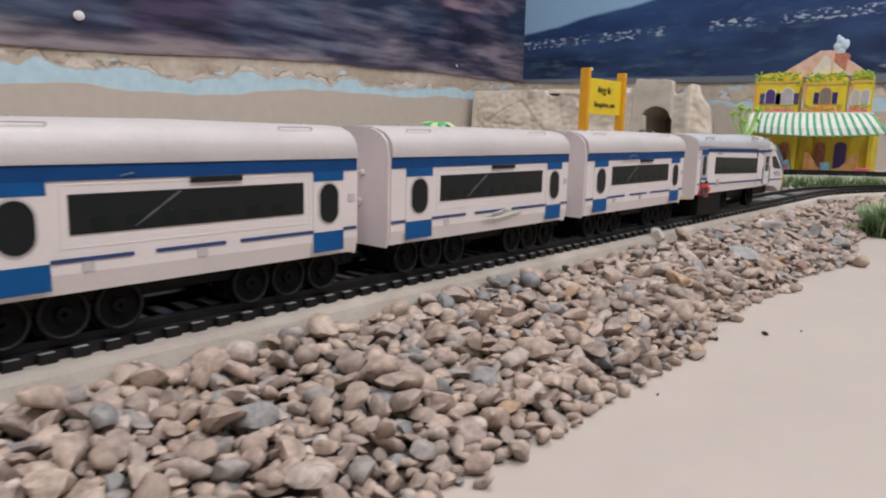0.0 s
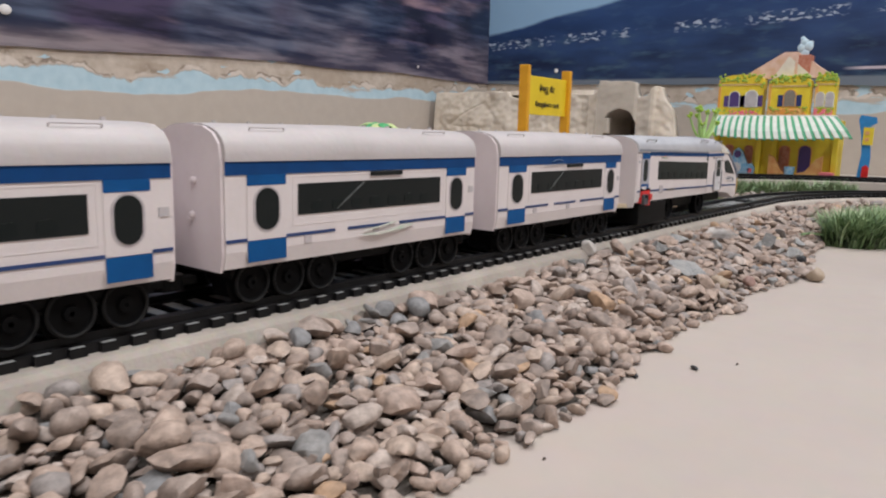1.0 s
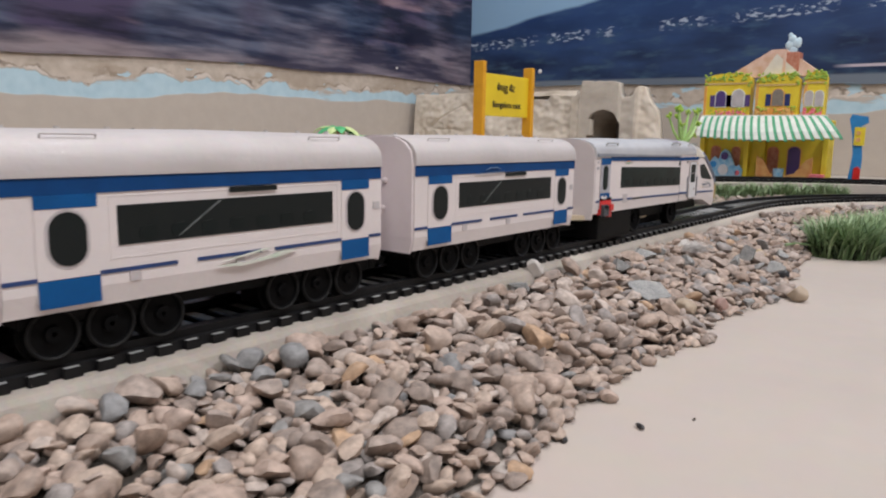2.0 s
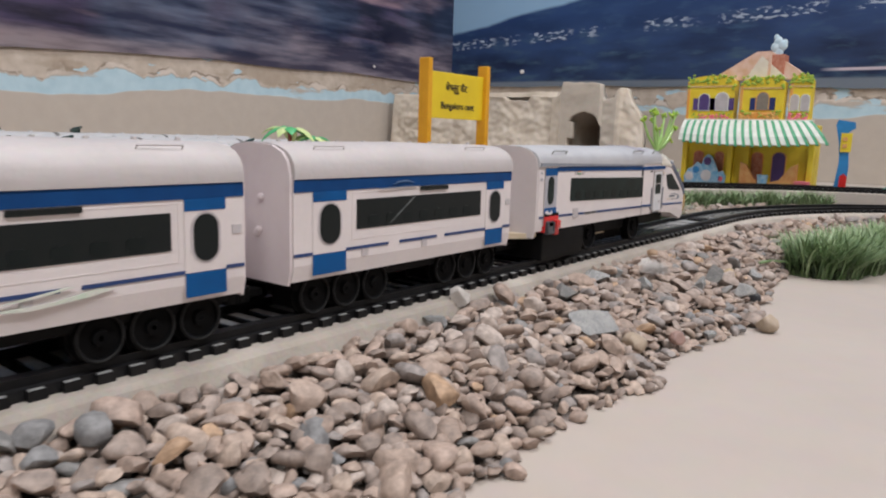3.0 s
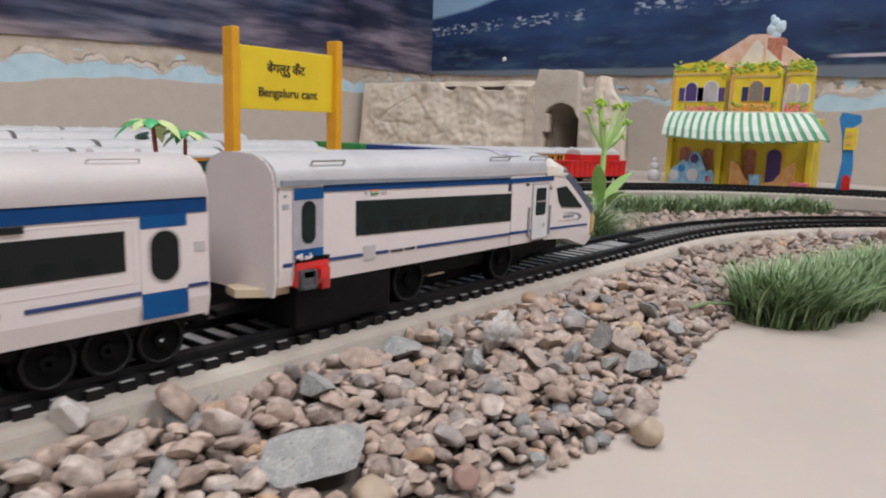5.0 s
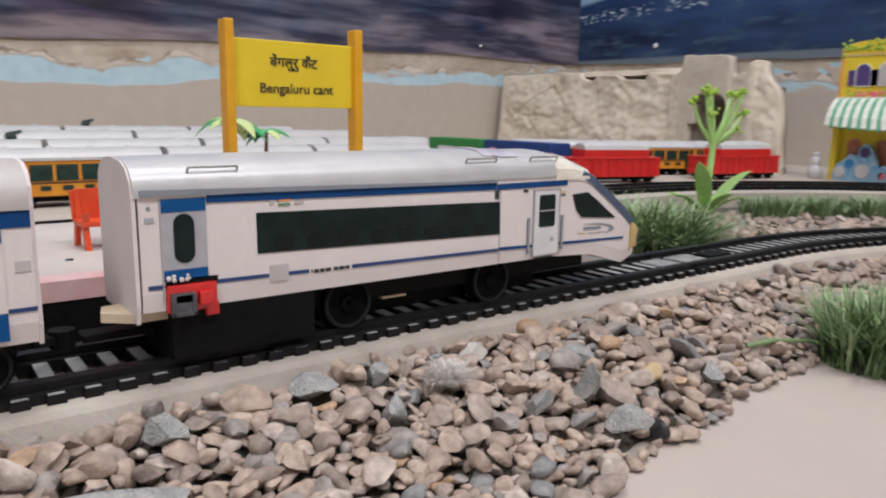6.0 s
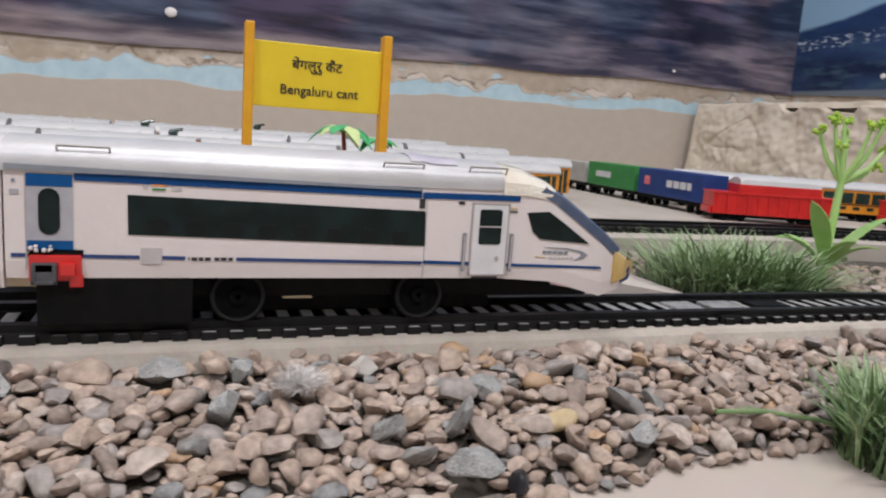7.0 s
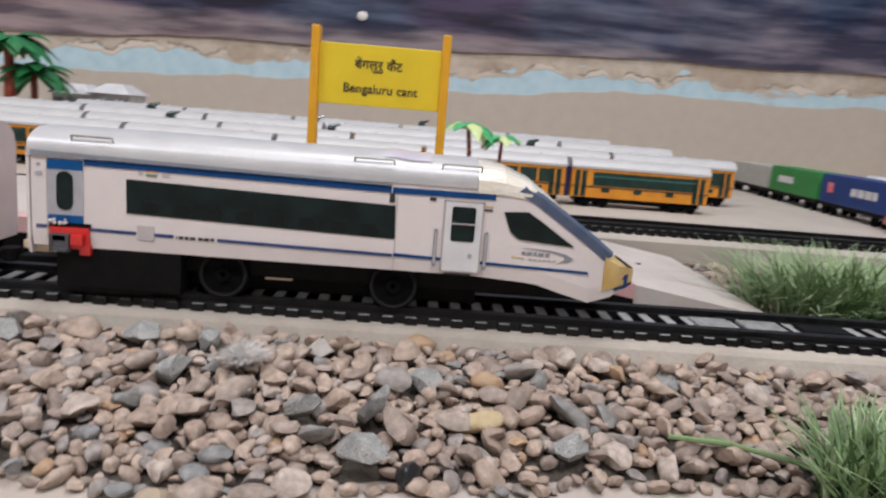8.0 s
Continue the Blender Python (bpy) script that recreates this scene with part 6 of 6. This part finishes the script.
# breadth of the bank at places along the straight
BREADTH = [(-0.30, 0.100), (0.18, 0.104), (0.25, 0.108), (0.30, 0.098), (0.37, 0.107), (0.45, 0.088), (0.53, 0.087), (0.59, 0.099), (0.64, 0.082),
           (0.70, 0.096), (0.77, 0.102), (0.81, 0.088), (0.85, 0.086), (0.90, 0.077), (0.97, 0.071), (1.02, 0.064), (1.15, 0.075), (1.60, 0.085), (2.0, 0.085)]


def bed_width(s):
    x = TX + s
    for (a, wa), (b, wb) in zip(BREADTH, BREADTH[1:]):
        if a <= x <= b:
            return wa + (wb - wa) * (x - a) / (b - a) + 0.004 * noise.noise((s * 31.0, 2.4, 0))
    return 0.09


def reach(s):
    """How far the stones climb on to the foam strip."""
    return 0.001 + 0.007 * noise.noise((s * 13, 7, 0)) - 0.003 * noise.noise((s * 41, 3, 0))


def mound(s, d):
    w = bed_width(s)
    return 0.0245 * max(0.0, 1 - max(d, 0) / w) ** 0.85


SL, WQ = "flat blue-grey slate stone lying on the gravel", "white quartz stone on the gravel"
# larger stones that stand out: name, place, half length, kind, label, proportions, heading, form, tilt
BIG = [
    ("slate_stone", 0.621, 0.1935, 0.0190, 0.0228, "slab", "large flat grey slate slab on the gravel", (1.0, 0.82, 0.19), 24, 31, (19, -8)),
    ("slate_stone", 0.6475, 0.231, 0.0275, 0.0140, "slate", SL, (1.0, 0.7, 0.5), 40, 32, (8, -6)),
    ("slate_stone", 0.532, 0.241, 0.0290, 0.0110, "slate", SL, (1.0, 0.8, 0.5), 70, 33, (8, -6)),
    ("slate_stone", 0.706, 0.236, 0.0285, 0.0160, "slate", SL, (1.0, 0.62, 0.45), -20, 34, (14, -6)),
    ("slate_stone", 0.729, 0.210, 0.0230, 0.0120, "slate", SL, (1.0, 0.72, 0.9), 60, 35, (8, -6)),
    ("slate_stone", 0.737, 0.236, 0.0285, 0.0092, "slate", SL, (1.0, 0.8, 0.8), 0, 36, (8, -6)),
    ("slate_stone", 0.815, 0.188, 0.0195, 0.0135, "slate", SL, (1.0, 0.50, 0.75), 65, 37, (25, 10)),
    ("slate_stone", 0.814, 0.165, 0.0140, 0.0160, "slate", "rounded blue-grey slate stone at the gravel's edge", (1.0, 0.75, 0.55), -12, 38, (8, -6)),
    ("slate_stone", 0.788, 0.190, 0.0190, 0.0118, "slate", SL, (1.0, 0.6, 0.55), 10, 39, (8, -6)),
    ("slate_stone", 0.835, 0.215, 0.0225, 0.0118, "slate", SL, (1.0, 0.75, 0.6), 20, 40, (8, -6)),
    ("slate_stone", 0.949, 0.231, 0.0190, 0.0118, "slate", SL, (1.0, 0.7, 0.55), 35, 41, (8, -6)),
    ("slate_stone", 0.894, 0.179, 0.0115, 0.0110, "slate", SL, (1.0, 0.6, 0.5), 20, 47, (8, -6)),
    ("slate_stone", 0.693, 0.153, 0.0060, 0.0070, "slate", "small slate chip at the gravel's edge", (1.0, 0.7, 0.6), 40, 48, (8, -6)),
    ("white_stone", 0.787, 0.234, 0.0270, 0.0086, "white", WQ, (1.0, 0.8, 0.8), 15, 42, (8, -6)),
    ("white_stone", 0.564, 0.249, 0.0335, 0.0086, "white", WQ, (1.0, 0.72, 0.8), 30, 43, (8, -6)),
    ("black_stone", 0.830, 0.163, 0.0060, 0.0065, "black", "small glossy black stone at the gravel's edge", (1.0, 0.6, 0.8), 70, 44, (8, -6)),
    ("ochre_stone", 0.858, 0.191, 0.0160, 0.0105, "ochre", "long yellowish ochre stone on the gravel", (1.0, 0.5, 0.5), 8, 45, (8, -6)),
    ("ochre_stone", 0.834, 0.2475, 0.0285, 0.0070, "orange", "rounded orange-brown stone beside the track bed", (1.0, 0.9, 0.8), 50, 46, (8, -6)),
    ("ochre_stone", 0.864, 0.219, 0.0215, 0.0072, "orange", "small orange-brown stone on the gravel", (1.0, 0.75, 0.7), 10, 49, (8, -6)),
    ("tan_stone", 0.6227, 0.172, 0.0110, 0.0078, "tan", "rounded tan stone near the large slab", (1.0, 0.85, 0.75), 20, 50, (8, -6)),
    ("tan_stone", 0.749, 0.132, 0.0056, 0.0077, "tan", "smooth tan stone on the floor by the gravel", (1.0, 0.85, 0.72), 0, 51, (4, -3)),
    ("red_stone", 0.658, 0.160, 0.0092, 0.0048, "red", "small dull red stone on the gravel", (1.0, 0.8, 0.8), 0, 52, (8, -6)),
]

# the base under the stones, coloured dark for the shade between them
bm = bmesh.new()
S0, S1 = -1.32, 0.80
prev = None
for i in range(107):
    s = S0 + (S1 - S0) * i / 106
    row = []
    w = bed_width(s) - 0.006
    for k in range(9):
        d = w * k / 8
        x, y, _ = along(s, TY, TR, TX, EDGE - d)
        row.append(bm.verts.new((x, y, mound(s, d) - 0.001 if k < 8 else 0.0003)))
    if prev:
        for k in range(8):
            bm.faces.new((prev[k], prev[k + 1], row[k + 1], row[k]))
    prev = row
bed = thing("gravel_bed", bm, SHADETONE, "bank of grey-brown river pebbles beside the track", "gravel", kind="stuff")

grid = {}


def free(x, y, r, layer):
    gx, gy = int(x / 0.02), int(y / 0.02)
    for i in (-1, 0, 1):
        for j in (-1, 0, 1):
            for px, py, pr in grid.get((gx + i, gy + j, layer), ()):
                if (px - x) ** 2 + (py - y) ** 2 < (0.66 * (r + pr)) ** 2:
                    return False
    grid.setdefault((gx, gy, layer), []).append((x, y, r))
    return True


stones = []
KEEP = [(x, y, r * (0.62 if mat == "slab" else 0.42)) for _n, x, y, _z, r, mat, _l, _f, _a, _s, _t in BIG]   # room for the larger stones
for layer, tries in ((0, 46000), (1, 30000)):
    for _ in range(tries):
        s = rnd.uniform(S0, S1)
        w = bed_width(s)
        d = rnd.uniform(reach(s), w + 0.004) if layer == 0 else rnd.uniform(0.004, w * 0.90)
        r = min(0.0094, max(0.0032, rnd.lognormvariate(math.log(0.0056), 0.31)))
        if d > w - 0.012:
            r *= 0.9
        x, y, _a = along(s, TY, TR, TX, EDGE - d)
        if any((x - a) ** 2 + (y - b) ** 2 < (q + r * 0.6) ** 2 for a, b, q in KEEP):
            continue
        if not free(x, y, r * 0.86, layer):
            continue
        z = mound(s, d) + r * (0.40 if layer == 0 else 0.85) + max(0.0, -d) * 0.9
        z = max(z, r * 0.52)
        stones.append((x, y, z, r / 0.0066, rnd.randrange(24)))
for _ in range(14):                     # strays on the floor
    s = rnd.uniform(-1.0, 0.0)
    r = rnd.uniform(0.0035, 0.006)
    x, y, _a = along(s, TY, TR, TX, EDGE - bed_width(s) - rnd.uniform(0.001, 0.010))
    stones.append((x, y, r * 0.5, r / 0.0066, rnd.randrange(24)))


def stone_pose(x, y, z, k):
    tilt = 20
    return pose(x, y, z, rnd.gauss(0, tilt), rnd.gauss(0, tilt), rnd.uniform(0, 360)) @ Matrix.Diagonal((k, k * rnd.uniform(0.85, 1.1), k, 1))


near = [q for q in stones if 0.675 < q[0] < 0.900][-300:]
chosen = set(id(q) for q in near)
pv = [np.array([v.co[:] for v in me.vertices]) for me in VARIANTS]
pf = [np.array([p.vertices[:] for p in me.polygons]) for me in VARIANTS]
V, F, base = [], [], 0
for q in stones:
    x, y, z, k, v = q
    m = stone_pose(x, y, z, k)
    if id(q) in chosen:
        ob = new("pebble", VARIANTS[v])
        ob.parent = bed
        ob.matrix_basis = m
    else:
        a = np.array(m)
        V.append(pv[v] @ a[:3, :3].T + a[:3, 3])
        F.append(pf[v] + base)
        base += len(pv[v])
V, F = np.concatenate(V), np.concatenate(F)
me = bpy.data.meshes.new("gravel")
me.from_pydata(V.tolist(), [], F.tolist())
me.materials.append(GRAVEL)
me.shade_smooth()
me.set_sharp_from_angle(angle=radians(44))
ob = new("gravel", me)
ob.parent = bed
tagged(ob, kind="stuff")

# gravel between the curves, and along the far side of the main line
V, F, base = [], [], 0
grid.clear()
for _ in range(9000):
    s = rnd.uniform(-0.12, 0.75)
    d = rnd.uniform(0.062, 0.30)
    x, y, _a = along(s, TY, TR, TX, d)
    ro = math.hypot(x - OX, y - (OY - OR_)) if x > OX else y - (OY - OR_)
    if ro > OR_ - 0.068 or (x < 1.075 and y < 0.57):
        continue
    r = rnd.uniform(0.0045, 0.0095)
    if not free(x, y, r * 0.95, 3):
        continue
    v = rnd.randrange(24)
    a = np.array(stone_pose(x, y, 0.012 + r * 0.42, r / 0.0066))
    V.append(pv[v] @ a[:3, :3].T + a[:3, 3])
    F.append(pf[v] + base)
    base += len(pv[v])
me = bpy.data.meshes.new("far_gravel")
me.from_pydata(np.concatenate(V).tolist(), [], np.concatenate(F).tolist())
me.materials.append(GRAVEL)
me.shade_smooth()
me.set_sharp_from_angle(angle=radians(44))
tagged(new("far_gravel", me), "grey-brown pebbles scattered between the two tracks", "gravel", kind="stuff")


# larger stones that stand out
def big_stone(name, x, y, z, r, mat, label, flat, rz, seed, tilt=(8, -6)):
    if mat is SLATE or mat is WHITESTONE:
        me = pebble_mesh(name, seed, r, mat, 4, 15, flat, (0.36, 0.66) if mat is SLATE else (0.45, 0.75))
        me.set_sharp_from_angle(angle=radians(22))
    else:
        me = pebble_mesh(name, seed, r, mat, 3, 6, flat, (0.58, 0.88))
    ob = new(name, me)
    ob.matrix_basis = pose(x, y, z, tilt[0], tilt[1], rz)
    return tagged(ob, label, "stone", "larger stones")


TINTS = {"slab": SLATE, "slate": SLATE, "white": WHITESTONE, "black": BLACKSTONE,
         "ochre": material("yellow_ochre_stone", (0.52, 0.42, 0.26), 0.55, second=(0.42, 0.31, 0.17), scale=150, bump=0.4),
         "orange": material("orange_brown_stone", (0.42, 0.28, 0.175), 0.55, scale=150, bump=0.4),
         "tan": material("warm_tan_stone", (0.40, 0.32, 0.24), 0.55, second=(0.34, 0.265, 0.195), scale=150, bump=0.4),
         "red": material("dull_red_stone", (0.31, 0.195, 0.165), 0.55, scale=150, bump=0.4)}
for name, x, y, z, r, mat, label, flat, rz, seed, tilt in BIG:
    big_stone(name, x, y, z, r, TINTS[mat], label, flat, rz, seed, tilt)

# a tuft of white down on the stones
rnd = random.Random(3)
vs, fs = [], []
for _ in range(1900):
    d = Vector((rnd.gauss(0, 1), rnd.gauss(0, 0.8), abs(rnd.gauss(0.35, 0.6)))).normalized()
    ln = rnd.uniform(0.004, 0.0115)
    side = d.cross(Vector((rnd.random(), rnd.random(), 0.3))).normalized() * 0.00016
    o = Vector((rnd.gauss(0, 0.0022), rnd.gauss(0, 0.0018), 0.001))
    mid = o + d * ln * 0.55 + Vector((rnd.gauss(0, 0.0007), rnd.gauss(0, 0.0007), 0))
    tip = o + d * ln + Vector((rnd.gauss(0, 0.0015), rnd.gauss(0, 0.0015), -0.001))
    b = len(vs)
    vs += [tuple(o - side), tuple(o + side), tuple(mid + side), tuple(mid - side), tuple(tip)]
    fs += [(b, b + 1, b + 2, b + 3), (b + 3, b + 2, b + 4)]
me = bpy.data.meshes.new("down_feather")
me.from_pydata(vs, [], fs)
me.materials.append(FLUFF)
ob = new("down_feather", me)
ob.matrix_basis = pose(0.757, 0.214, 0.0270)
tagged(ob, "tuft of fluffy white down lying on the gravel", "feather")

# a fallen grass stalk reaching out of the clump
bm = bmesh.new()
stalk = [(0.935, 0.186, 0.0165), (0.960, 0.183, 0.0160), (0.985, 0.176, 0.0130), (1.012, 0.160, 0.0050)]
for p, q in zip(stalk, stalk[1:]):
    cyl(bm, p, q, 0.0011, 0.0012, 7)
leaf_blade(bm, stalk[1], 2.5, 0.014, 0.0012, 0.2, 0.3)
thing("grass_stalk", bm, GRASS, "fallen green plastic grass stalk lying on the gravel", "grass stalk")

# crumbs on the floor
for x, y, r, a in ((0.409, 0.141, 0.0022, 10), (0.441, 0.124, 0.0026, 60), (0.465, 0.110, 0.0012, 0), (0.300, 0.128, 0.0010, 0)):
    me = pebble_mesh("floor_crumb", int(x * 1000), r, BLACKSTONE if r > 0.002 else SHADETONE, 2, 3, (1.0, 0.6, 0.5))
    ob = new("floor_crumb", me)
    ob.matrix_basis = pose(x, y, r * 0.42, 0, 0, a)
    tagged(ob, "tiny dark crumb lying on the beige floor", "crumb", "crumbs")
